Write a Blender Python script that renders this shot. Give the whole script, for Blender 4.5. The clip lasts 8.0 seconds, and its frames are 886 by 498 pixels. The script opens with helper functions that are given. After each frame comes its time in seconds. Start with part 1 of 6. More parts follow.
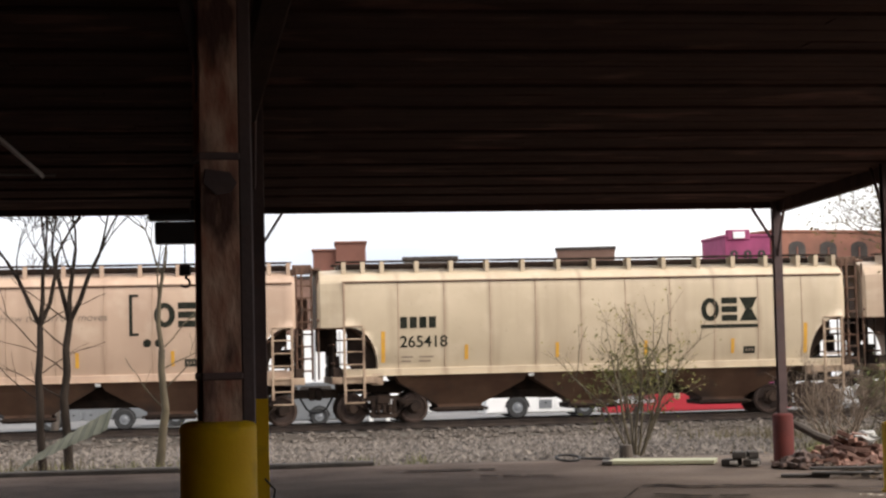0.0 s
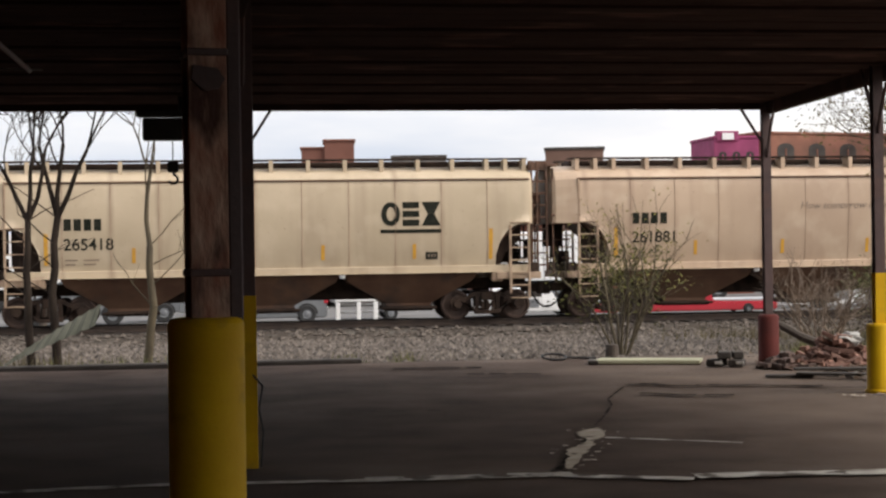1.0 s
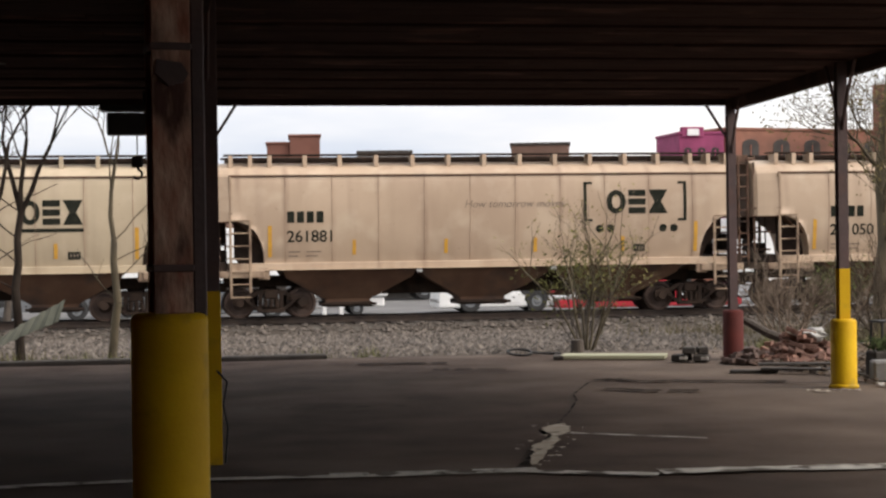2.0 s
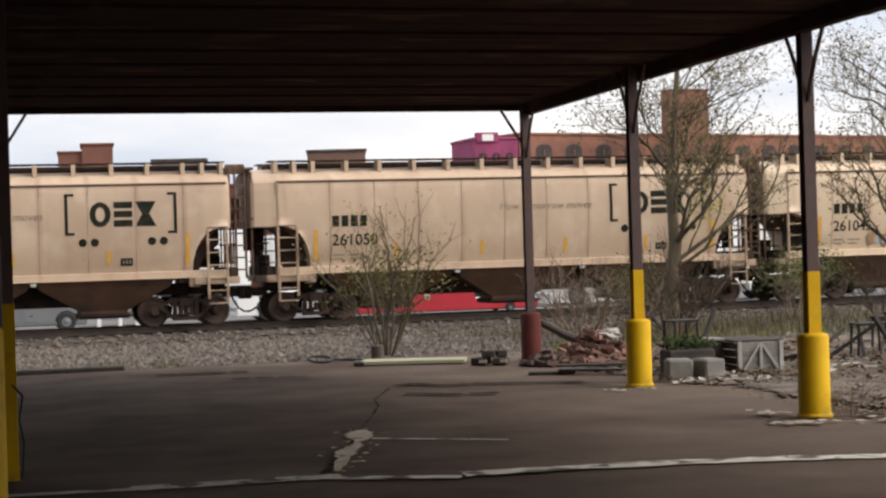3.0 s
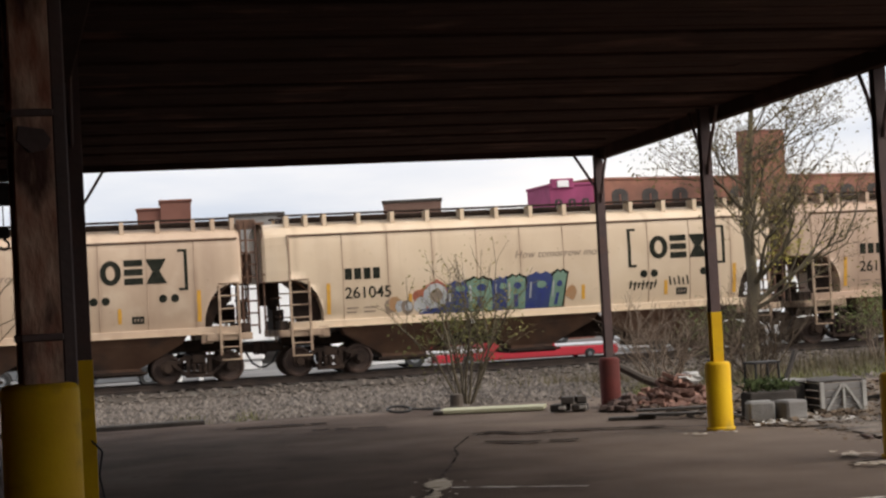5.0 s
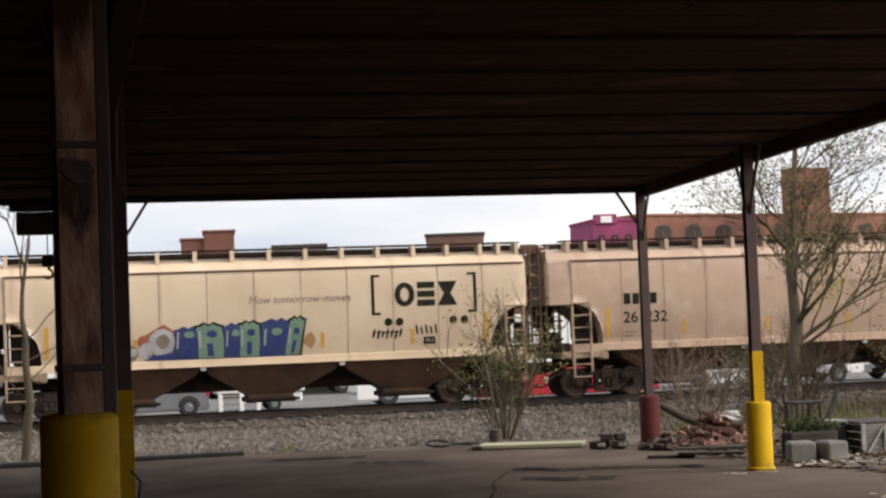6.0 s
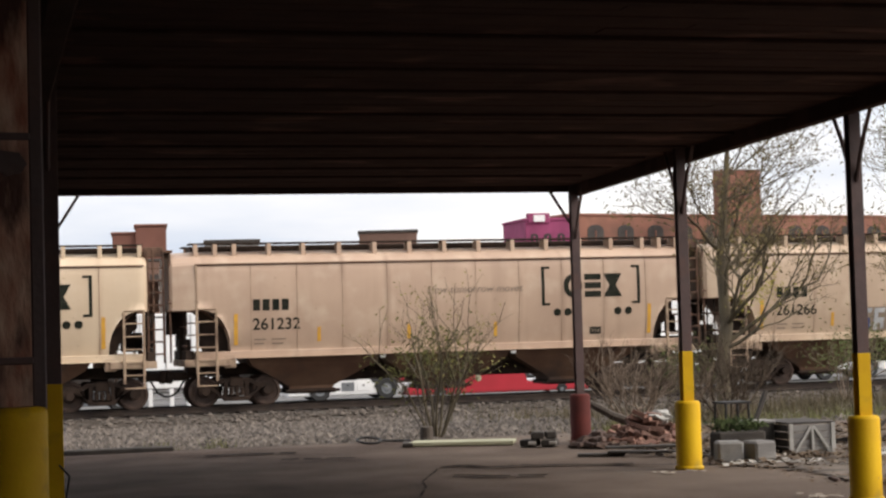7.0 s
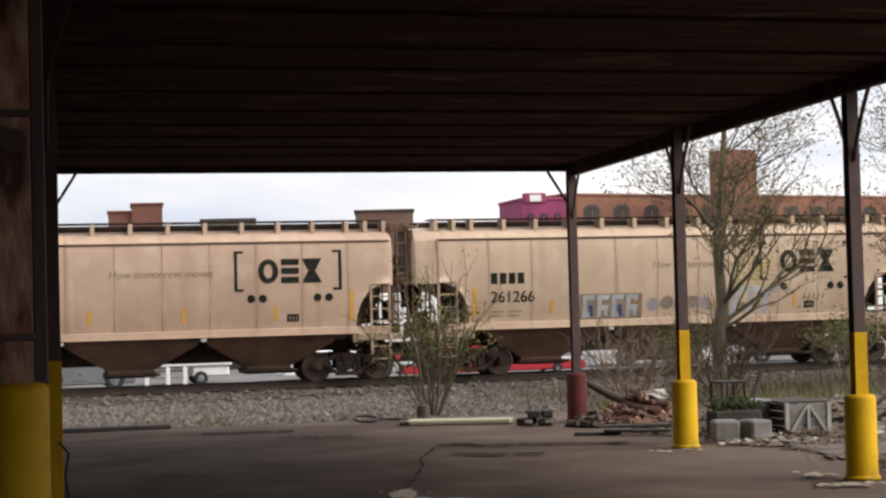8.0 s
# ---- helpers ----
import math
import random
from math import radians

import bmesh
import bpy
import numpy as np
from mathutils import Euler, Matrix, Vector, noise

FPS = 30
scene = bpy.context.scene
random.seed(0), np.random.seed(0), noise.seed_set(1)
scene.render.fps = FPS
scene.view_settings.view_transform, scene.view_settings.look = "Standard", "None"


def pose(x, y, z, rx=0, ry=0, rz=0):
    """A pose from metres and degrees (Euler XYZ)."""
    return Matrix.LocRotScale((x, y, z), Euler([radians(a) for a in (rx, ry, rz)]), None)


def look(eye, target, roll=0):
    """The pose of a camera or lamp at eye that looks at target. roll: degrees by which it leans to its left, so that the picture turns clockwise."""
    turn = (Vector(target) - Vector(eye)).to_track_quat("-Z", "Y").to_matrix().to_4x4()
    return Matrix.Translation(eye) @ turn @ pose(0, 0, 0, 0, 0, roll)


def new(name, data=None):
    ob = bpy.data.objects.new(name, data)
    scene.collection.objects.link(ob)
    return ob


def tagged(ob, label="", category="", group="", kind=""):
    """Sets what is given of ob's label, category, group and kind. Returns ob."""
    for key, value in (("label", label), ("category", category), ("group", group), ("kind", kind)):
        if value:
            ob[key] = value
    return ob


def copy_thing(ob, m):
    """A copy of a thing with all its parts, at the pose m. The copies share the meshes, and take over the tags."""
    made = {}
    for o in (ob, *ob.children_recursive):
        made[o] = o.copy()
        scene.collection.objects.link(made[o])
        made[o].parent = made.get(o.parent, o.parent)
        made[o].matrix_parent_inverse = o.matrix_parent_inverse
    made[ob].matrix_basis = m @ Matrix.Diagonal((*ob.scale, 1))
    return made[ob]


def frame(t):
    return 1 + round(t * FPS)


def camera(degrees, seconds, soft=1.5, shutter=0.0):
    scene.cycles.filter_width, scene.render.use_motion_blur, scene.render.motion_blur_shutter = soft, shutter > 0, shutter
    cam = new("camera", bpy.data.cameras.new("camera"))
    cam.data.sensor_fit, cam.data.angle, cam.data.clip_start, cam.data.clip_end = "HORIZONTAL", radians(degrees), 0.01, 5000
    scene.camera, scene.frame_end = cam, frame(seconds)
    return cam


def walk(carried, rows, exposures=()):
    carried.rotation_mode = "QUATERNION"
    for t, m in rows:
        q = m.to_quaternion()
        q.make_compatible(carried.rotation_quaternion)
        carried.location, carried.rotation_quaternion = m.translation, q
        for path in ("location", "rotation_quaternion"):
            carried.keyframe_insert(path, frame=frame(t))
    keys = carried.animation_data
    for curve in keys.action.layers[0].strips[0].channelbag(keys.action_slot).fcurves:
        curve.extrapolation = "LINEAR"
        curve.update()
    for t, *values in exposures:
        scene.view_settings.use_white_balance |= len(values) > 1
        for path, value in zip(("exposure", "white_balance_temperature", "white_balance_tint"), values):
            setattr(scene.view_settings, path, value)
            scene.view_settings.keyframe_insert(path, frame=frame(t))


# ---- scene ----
# ---- camera ----
cam = camera(28.4, 8.0, soft=2.4)


def aim(x, y, z, yaw, pitch, roll):
    """Camera pose: yaw clockwise from +y, pitch up, roll clockwise lean of the picture."""
    return pose(x, y, z, 90 + pitch, 0, -yaw) @ pose(0, 0, 0, 0, 0, -roll)


CAMROWS = [
    (0, -0.011, 0.001, 1.605, 8.434, 3.373, 1.317),
    (0.2, -0.012, -0.001, 1.603, 8.535, 1.741, 0.968),
    (0.5, -0.021, 0.007, 1.607, 8.182, 0.989, 1.354),
    (0.7, -0.017, 0.007, 1.607, 7.848, 0.853, 0.864),
    (1.0, -0.010, 0.001, 1.602, 8.754, 0.064, 0.855),
    (1.2, -0.007, 0.007, 1.601, 9.040, -0.006, 0.734),
    (2.3, -0.002, 0.025, 1.604, 11.020, -0.134, 1.104),
    (2.5, -0.005, 0.030, 1.598, 12.771, 0.540, 1.452),
    (2.7, 0.001, 0.007, 1.600, 15.506, 0.418, 1.481),
    (3.0, -0.021, 0.020, 1.600, 16.491, -0.030, 1.713),
    (3.2, -0.010, 0.030, 1.603, 17.090, -0.488, 1.798),
    (3.5, -0.008, 0.018, 1.601, 15.914, 0.375, 2.071),
    (3.7, -0.004, 0.002, 1.599, 15.853, 0.285, 2.384),
    (4.0, -0.007, 0.009, 1.587, 15.378, 0.561, 2.800),
    (4.2, -0.002, 0.004, 1.599, 15.760, 0.429, 2.433),
    (4.5, 0.003, 0.018, 1.601, 16.240, 0.867, 3.185),
    (4.7, 0.010, 0.003, 1.605, 15.300, 1.138, 3.162),
    (5.0, 0.015, 0.036, 1.591, 14.011, 1.656, 3.097),
    (5.2, 0.030, 0.030, 1.603, 13.396, 1.940, 2.661),
    (6.3, 0.024, 0.011, 1.602, 12.646, 2.925, 2.239),
    (6.5, 0.023, 0.015, 1.585, 13.574, 2.643, 1.799),
    (6.7, 0.018, 0.003, 1.597, 14.945, 2.436, 1.986),
    (7.0, 0.020, -0.001, 1.601, 14.860, 2.657, 1.650),
    (7.2, 0.015, -0.006, 1.591, 15.340, 3.194, 1.305),
    (7.5, 0.018, -0.016, 1.595, 15.744, 2.512, 1.547),
    (7.7, 0.021, -0.001, 1.599, 16.830, 1.801, 1.854),
    (8.0, -0.007, -0.023, 1.591, 14.981, 1.988, 1.513),
]
walk(cam, [(r[0], aim(*r[1:])) for r in CAMROWS], [(0.0, 0.36, 6750, 13), (0.3, 0.12, 6750, 13), (0.7, 0.0, 6750, 13), (2.4, 0.06, 6750, 13), (3.3, 0.0, 6750, 13), (5.0, -0.05, 6750, 13), (6.4, 0.02, 6750, 13), (7.5, 0.08, 6750, 13), (8.0, 0.04, 6750, 13)])

# ---- world, sun, exposure ----
scene.view_settings.exposure = 0.0
SUN_AZ, SUN_EL = 120.0, 38.0   # degrees: azimuth clockwise from +y, elevation
world = bpy.data.worlds.new("sky")
scene.world = world
world.use_nodes = True
wn, wl = world.node_tree.nodes, world.node_tree.links
wn.clear()
w_out = wn.new("ShaderNodeOutputWorld")
w_sky = wn.new("ShaderNodeTexSky")
w_sky.sky_type = "NISHITA"
w_sky.sun_disc = False
w_sky.sun_elevation, w_sky.sun_rotation = radians(SUN_EL), radians(SUN_AZ)
w_sky.air_density, w_sky.dust_density = 1.0, 3.0
w_bg = wn.new("ShaderNodeBackground")
w_bg.inputs["Strength"].default_value = 0.10
w_cloud = wn.new("ShaderNodeTexNoise")
w_cloud.inputs["Scale"].default_value, w_cloud.inputs["Detail"].default_value = 2.2, 6
w_map = wn.new("ShaderNodeMapping")
w_map.inputs["Scale"].default_value = (1.0, 1.0, 5.0)
w_co = wn.new("ShaderNodeTexCoord")
w_ramp = wn.new("ShaderNodeValToRGB")
w_ramp.color_ramp.elements[0].position, w_ramp.color_ramp.elements[1].position = 0.36, 0.60
w_ramp.color_ramp.elements[0].color = (6.4, 7.4, 8.9, 1)
w_ramp.color_ramp.elements[1].color = (11.3, 11.3, 11.2, 1)
w_mix = wn.new("ShaderNodeMix")
w_mix.data_type = "RGBA"
w_mix.inputs[0].default_value = 0.86
wl.new(w_co.outputs["Generated"], w_map.inputs[0])
wl.new(w_map.outputs[0], w_cloud.inputs["Vector"])
wl.new(w_cloud.outputs["Fac"], w_ramp.inputs[0])
wl.new(w_sky.outputs[0], w_mix.inputs[6])
wl.new(w_ramp.outputs[0], w_mix.inputs[7])
# an overcast sky is brighter overhead than at the horizon
w_sep = wn.new("ShaderNodeSeparateXYZ")
w_grad = wn.new("ShaderNodeMapRange")
w_grad.inputs[3].default_value, w_grad.inputs[4].default_value = 1.06, 1.60
w_mul = wn.new("ShaderNodeVectorMath")
w_mul.operation = "SCALE"
wl.new(w_co.outputs["Generated"], w_sep.inputs[0])
wl.new(w_sep.outputs[2], w_grad.inputs[0])
wl.new(w_mix.outputs[2], w_mul.inputs[0])
wl.new(w_grad.outputs[0], w_mul.inputs["Scale"])
wl.new(w_mul.outputs[0], w_bg.inputs["Color"])
wl.new(w_bg.outputs[0], w_out.inputs["Surface"])

sun_data = bpy.data.lights.new("sun", "SUN")
sun_data.energy, sun_data.angle, sun_data.color = 3.3, radians(40), (1.0, 0.95, 0.88)
sun = new("sun", sun_data)
sun_way = Vector((math.sin(radians(SUN_AZ)) * math.cos(radians(SUN_EL)), math.cos(radians(SUN_AZ)) * math.cos(radians(SUN_EL)), math.sin(radians(SUN_EL))))
sun.matrix_world = look(sun_way * 60, (0, 0, 0))


# ---- materials ----
def material(name, a, b, scale=4.0, rough=0.7, metal=0.0, bump=0.15, fine=60.0, stain=None, stain_scale=0.8, stain_at=(0.52, 0.68), stretch=(1, 1, 1), vary=0.0, spec=0.4):
    """A surface with two tones at one scale, fine grain as relief, and stains at a second scale."""
    m = bpy.data.materials.new(name)
    m.use_nodes = True
    n, l = m.node_tree.nodes, m.node_tree.links
    p = n["Principled BSDF"]
    p.inputs["Roughness"].default_value, p.inputs["Metallic"].default_value = rough, metal
    p.inputs["Specular IOR Level"].default_value = spec
    co = n.new("ShaderNodeTexCoord")
    mp = n.new("ShaderNodeMapping")
    mp.inputs["Scale"].default_value = stretch
    l.new(co.outputs["Object"], mp.inputs[0])

    def tex(sc, detail=5):
        t = n.new("ShaderNodeTexNoise")
        t.inputs["Scale"].default_value, t.inputs["Detail"].default_value = sc, detail
        l.new(mp.outputs[0], t.inputs["Vector"])
        return t

    def blend(fac, c1, c2):
        x = n.new("ShaderNodeMix")
        x.data_type = "RGBA"
        l.new(fac, x.inputs[0])
        for i, c in ((6, c1), (7, c2)):
            if isinstance(c, tuple):
                x.inputs[i].default_value = (*c, 1)
            else:
                l.new(c, x.inputs[i])
        return x.outputs[2]

    def ramp(fac, lo, hi):
        r = n.new("ShaderNodeMapRange")
        r.inputs[1].default_value, r.inputs[2].default_value = lo, hi
        l.new(fac, r.inputs[0])
        return r.outputs[0]

    col = blend(ramp(tex(scale).outputs["Fac"], 0.35, 0.65), a, b)
    if stain:
        col = blend(ramp(tex(stain_scale, 7).outputs["Fac"], *stain_at), col, stain)
    if vary:
        oi = n.new("ShaderNodeObjectInfo")
        hs = n.new("ShaderNodeHueSaturation")
        l.new(ramp(oi.outputs["Random"], 0, 1), hs.inputs["Value"])
        hs_r = hs.inputs["Value"].links[0].from_node
        hs_r.inputs[3].default_value, hs_r.inputs[4].default_value = 1 - vary, 1 + vary
        l.new(col, hs.inputs["Color"])
        col = hs.outputs[0]
    l.new(col, p.inputs["Base Color"])
    g = tex(fine, 3)
    bp = n.new("ShaderNodeBump")
    bp.inputs["Strength"].default_value, bp.inputs["Distance"].default_value = bump, 0.02
    l.new(g.outputs["Fac"], bp.inputs["Height"])
    l.new(bp.outputs[0], p.inputs["Normal"])
    return m


def car_paint(name, a, b, grime):
    """Hopper-car paint: tone patches, rust-brown streaks that run down the side, and dirt specks."""
    m = material(name, a, b, 0.55, 0.55, 0, 0.08, 18)
    n, l = m.node_tree.nodes, m.node_tree.links
    p = n["Principled BSDF"]
    base = p.inputs["Base Color"].links[0].from_socket
    co = n.new("ShaderNodeTexCoord")
    oi = n.new("ShaderNodeObjectInfo")
    off = n.new("ShaderNodeVectorMath")
    off.operation = "ADD"
    l.new(co.outputs["Object"], off.inputs[0])
    sh = n.new("ShaderNodeVectorMath")
    sh.operation = "SCALE"
    sh.inputs[0].default_value = (37, 0, 11)
    l.new(oi.outputs["Random"], sh.inputs["Scale"])
    l.new(sh.outputs[0], off.inputs[1])

    def noise_mask(stretch, sc, lo, hi, top):
        mp = n.new("ShaderNodeMapping")
        mp.inputs["Scale"].default_value = stretch
        l.new(off.outputs[0], mp.inputs[0])
        t = n.new("ShaderNodeTexNoise")
        t.inputs["Scale"].default_value, t.inputs["Detail"].default_value = sc, 6
        l.new(mp.outputs[0], t.inputs["Vector"])
        r = n.new("ShaderNodeMapRange")
        r.inputs[1].default_value, r.inputs[2].default_value, r.inputs[4].default_value = lo, hi, top
        l.new(t.outputs["Fac"], r.inputs[0])
        return r.outputs[0]

    def math_node(op, a, b):
        k = n.new("ShaderNodeMath")
        k.operation = op
        for i, v in enumerate((a, b)):
            if isinstance(v, float):
                k.inputs[i].default_value = v
            else:
                l.new(v, k.inputs[i])
        return k.outputs[0]

    def lay(fac, under, c):
        x = n.new("ShaderNodeMix")
        x.data_type = "RGBA"
        l.new(fac, x.inputs[0])
        l.new(under, x.inputs[6])
        x.inputs[7].default_value = (*c, 1)
        return x.outputs[2]

    out = base
    for args, c in ((((1.1, 1, 0.07), 1.3, 0.52, 0.80, 0.55), grime), (((1.0, 1, 0.7), 0.4, 0.46, 0.72, 0.35), grime), (((1, 1, 1), 1.2, 0.52, 0.72, 0.3), (0.64, 0.53, 0.40)), (((1, 1, 1), 9.0, 0.68, 0.76, 0.35), (0.16, 0.10, 0.06))):
        out = lay(noise_mask(*args), out, c)
    # rust-brown runs beside each weld seam
    sep = n.new("ShaderNodeSeparateXYZ")
    l.new(co.outputs["Object"], sep.inputs[0])
    away = math_node("PINGPONG", math_node("ADD", sep.outputs[0], 5.80), 0.6635)
    near = n.new("ShaderNodeMapRange")
    near.inputs[1].default_value, near.inputs[2].default_value, near.inputs[3].default_value, near.inputs[4].default_value = 0.01, 0.13, 1.0, 0.0
    l.new(away, near.inputs[0])
    out = lay(math_node("MULTIPLY", near.outputs[0], noise_mask((1.5, 1, 0.5), 0.9, 0.44, 0.66, 0.75)), out, grime)
    l.new(out, p.inputs["Base Color"])
    return m


BEIGE = car_paint("beige_paint", (0.485, 0.36, 0.255), (0.435, 0.32, 0.222), (0.27, 0.18, 0.125))
BEIGE_DUSTY = car_paint("dusty_tan_paint", (0.47, 0.335, 0.24), (0.41, 0.285, 0.205), (0.28, 0.185, 0.13))
BEIGE_GREEN = car_paint("weathered_cream_paint", (0.49, 0.395, 0.275), (0.43, 0.345, 0.235), (0.27, 0.20, 0.135))
BEIGE_PALE = car_paint("pale_cream_paint", (0.62, 0.49, 0.345), (0.56, 0.435, 0.30), (0.38, 0.27, 0.18))
HOPPER_RUST = material("rusty_tan", (0.10, 0.050, 0.030), (0.15, 0.083, 0.050), 1.2, 0.85, 0, 0.2, 25, (0.07, 0.045, 0.035), 0.9)
GRIMY_TAN = material("grimy_tan_steel", (0.37, 0.27, 0.185), (0.23, 0.155, 0.105), 2.2, 0.8, 0, 0.2, 25, (0.12, 0.075, 0.05), 1.4)
HOPPER_SEAM = material("grimy_weld_seam", (0.42, 0.30, 0.21), (0.24, 0.16, 0.11), 1.1, 0.8, 0, 0.1, 20)
UNDER_STEEL = material("dirty_truck_steel", (0.022, 0.015, 0.012), (0.046, 0.030, 0.022), 3, 0.9, 0.0, 0.3, 30, spec=0.15)
LADDER_RUST = material("rusty_end_steel", (0.085, 0.046, 0.031), (0.15, 0.088, 0.060), 3, 0.85, 0, 0.3, 30, (0.04, 0.028, 0.022), 2.0, spec=0.2)
WHEEL_STEEL = material("brown_wheel_steel", (0.05, 0.032, 0.025), (0.085, 0.052, 0.038), 3, 0.7, 0.1, 0.2, 30)
MARK = material("dark_green_black_lettering", (0.012, 0.014, 0.010), (0.026, 0.026, 0.019), 5, 0.9, 0, 0.05, 30, spec=0.1)
MARK_FADED = material("faded_lettering", (0.17, 0.13, 0.10), (0.24, 0.18, 0.13), 3, 0.7, 0, 0.05, 30)
YELLOW_STRIPE = material("orange_yellow_reflector", (0.62, 0.33, 0.04), (0.52, 0.27, 0.05), 4, 0.5, 0, 0.05, 30)
YELLOW = material("safety_yellow_paint", (0.64, 0.395, 0.008), (0.56, 0.33, 0.009), 3, 0.6, 0, 0.15, 22, (0.30, 0.21, 0.025), 2.6, (0.57, 0.70), spec=0.15)
RUST_PAINT = material("rusted_flaking_paint", (0.31, 0.12, 0.073), (0.53, 0.36, 0.265), 8.0, 0.8, 0, 0.5, 30, (0.075, 0.034, 0.025), 3.0, (0.49, 0.60), (1.4, 1.4, 0.5))
STEEL_DARK = material("dark_brown_post_paint", (0.058, 0.036, 0.034), (0.088, 0.052, 0.048), 3, 0.55, 0, 0.2, 25, (0.11, 0.05, 0.035), 1.6, (0.55, 0.7))
RED_PAINT = material("faded_red_oxide_paint", (0.105, 0.026, 0.021), (0.075, 0.022, 0.019), 4, 0.75, 0, 0.2, 25, spec=0.15)
CEIL_WOOD = material("sooty_roof_boards", (0.048, 0.026, 0.022), (0.068, 0.037, 0.030), 3, 0.95, 0, 0.4, 30, (0.15, 0.08, 0.065), 1.3, (0.58, 0.70), (0.8, 1.6, 1), spec=0.08)
BEAM_WOOD = material("sooty_joist_wood", (0.038, 0.022, 0.018), (0.055, 0.031, 0.025), 2, 0.95, 0, 0.4, 30, (0.075, 0.042, 0.034), 1.1, (0.56, 0.66), spec=0.08)
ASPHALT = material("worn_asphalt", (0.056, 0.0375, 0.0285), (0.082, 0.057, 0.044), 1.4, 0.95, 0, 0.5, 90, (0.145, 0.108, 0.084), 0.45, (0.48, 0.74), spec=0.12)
def paint_daylight(m, colour, x0, x1, top):
    """Daylight from the open yard put into a surface's colour: paler as x grows, with a patchy edge."""
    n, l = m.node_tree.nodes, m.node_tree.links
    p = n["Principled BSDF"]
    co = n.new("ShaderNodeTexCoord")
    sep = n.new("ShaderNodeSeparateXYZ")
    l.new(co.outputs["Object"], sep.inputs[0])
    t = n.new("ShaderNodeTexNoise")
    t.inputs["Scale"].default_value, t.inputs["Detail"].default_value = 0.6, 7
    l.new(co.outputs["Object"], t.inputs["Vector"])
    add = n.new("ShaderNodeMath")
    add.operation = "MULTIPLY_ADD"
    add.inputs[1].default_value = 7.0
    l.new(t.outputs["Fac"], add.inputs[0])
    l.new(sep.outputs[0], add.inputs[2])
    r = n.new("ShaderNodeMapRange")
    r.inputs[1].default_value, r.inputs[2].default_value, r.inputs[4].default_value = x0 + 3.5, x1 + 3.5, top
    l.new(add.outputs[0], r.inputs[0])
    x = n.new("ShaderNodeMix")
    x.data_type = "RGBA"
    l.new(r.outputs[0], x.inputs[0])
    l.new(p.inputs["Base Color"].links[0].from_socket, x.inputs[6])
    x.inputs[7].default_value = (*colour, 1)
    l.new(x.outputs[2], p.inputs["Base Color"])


# lightens the floor colour towards the yard, in place of daylight falling there
paint_daylight(ASPHALT, (0.19, 0.15, 0.12), 3.5, 9.5, 0.62)
CONCRETE = material("pale_concrete", (0.33, 0.31, 0.28), (0.42, 0.40, 0.36), 2, 0.9, 0, 0.3, 40, (0.2, 0.18, 0.16), 1.2)
LINE_PAINT = material("chipped_white_paint", (0.66, 0.63, 0.57), (0.46, 0.43, 0.38), 6, 0.85, 0, 0.3, 50, (0.12, 0.10, 0.08), 4, (0.52, 0.60), spec=0.15)
GRAVEL = material("grey_ballast", (0.036, 0.027, 0.020), (0.085, 0.068, 0.053), 5.5, 0.95, 0, 1.0, 30, (0.10, 0.09, 0.075), 2.6, (0.52, 0.66), vary=0)
LOT = material("pale_lot_pavement", (0.10, 0.097, 0.093), (0.15, 0.145, 0.14), 0.4, 0.9, 0, 0.2, 20)
DRY_WEED = material("dry_brown_weed", (0.115, 0.085, 0.048), (0.075, 0.068, 0.032), 3, 0.95, 0, 0.3, 40)
GRASS = material("spring_grass", (0.095, 0.10, 0.034), (0.15, 0.145, 0.055), 6, 0.9, 0, 0.3, 40)
BARK = material("grey_brown_bark", (0.045, 0.036, 0.029), (0.085, 0.068, 0.054), 6, 0.9, 0, 0.5, 30, stretch=(1, 1, 0.3))
BARK_DARK = material("dark_brown_bark", (0.020, 0.015, 0.012), (0.042, 0.032, 0.025), 6, 0.95, 0, 0.5, 30, stretch=(1, 1, 0.3), spec=0.1)
TWIG_DARK = material("dark_brown_twig", (0.085, 0.062, 0.043), (0.055, 0.042, 0.031), 5, 0.9, 0, 0.3, 30, spec=0.1)
BARK_OLIVE = material("olive_grey_bark", (0.115, 0.092, 0.055), (0.075, 0.060, 0.040), 6, 0.9, 0, 0.5, 30, stretch=(1, 1, 0.3))
TWIG = material("pale_twig", (0.19, 0.14, 0.10), (0.13, 0.095, 0.07), 5, 0.9, 0, 0.3, 30)
LEAF = material("olive_bud_leaf", (0.14, 0.12, 0.042), (0.21, 0.18, 0.068), 3, 0.95, 0, 0.1, 30, spec=0.08)
LEAF_TREE = material("dull_olive_bud", (0.105, 0.082, 0.036), (0.15, 0.118, 0.052), 3, 0.95, 0, 0.1, 30, spec=0.08)
LEAF_YELLOW = material("yellow_green_young_leaf", (0.23, 0.20, 0.045), (0.30, 0.26, 0.075), 3, 0.95, 0, 0.1, 30, spec=0.08)
LEAF_DARK = material("dark_evergreen_leaf", (0.026, 0.038, 0.014), (0.050, 0.062, 0.024), 3, 0.95, 0, 0.1, 30, spec=0.08)
LEAF_SHRUB = material("dull_olive_leaf", (0.050, 0.050, 0.018), (0.095, 0.088, 0.032), 3, 0.95, 0, 0.1, 30, spec=0.08)
LEAF_GREEN = material("fresh_green_leaf", (0.045, 0.056, 0.02), (0.09, 0.095, 0.036), 3, 0.95, 0, 0.1, 30, spec=0.08)
LEAF_DRY = material("brown_bud", (0.20, 0.14, 0.085), (0.27, 0.20, 0.12), 3, 0.95, 0, 0.1, 30, spec=0.08)
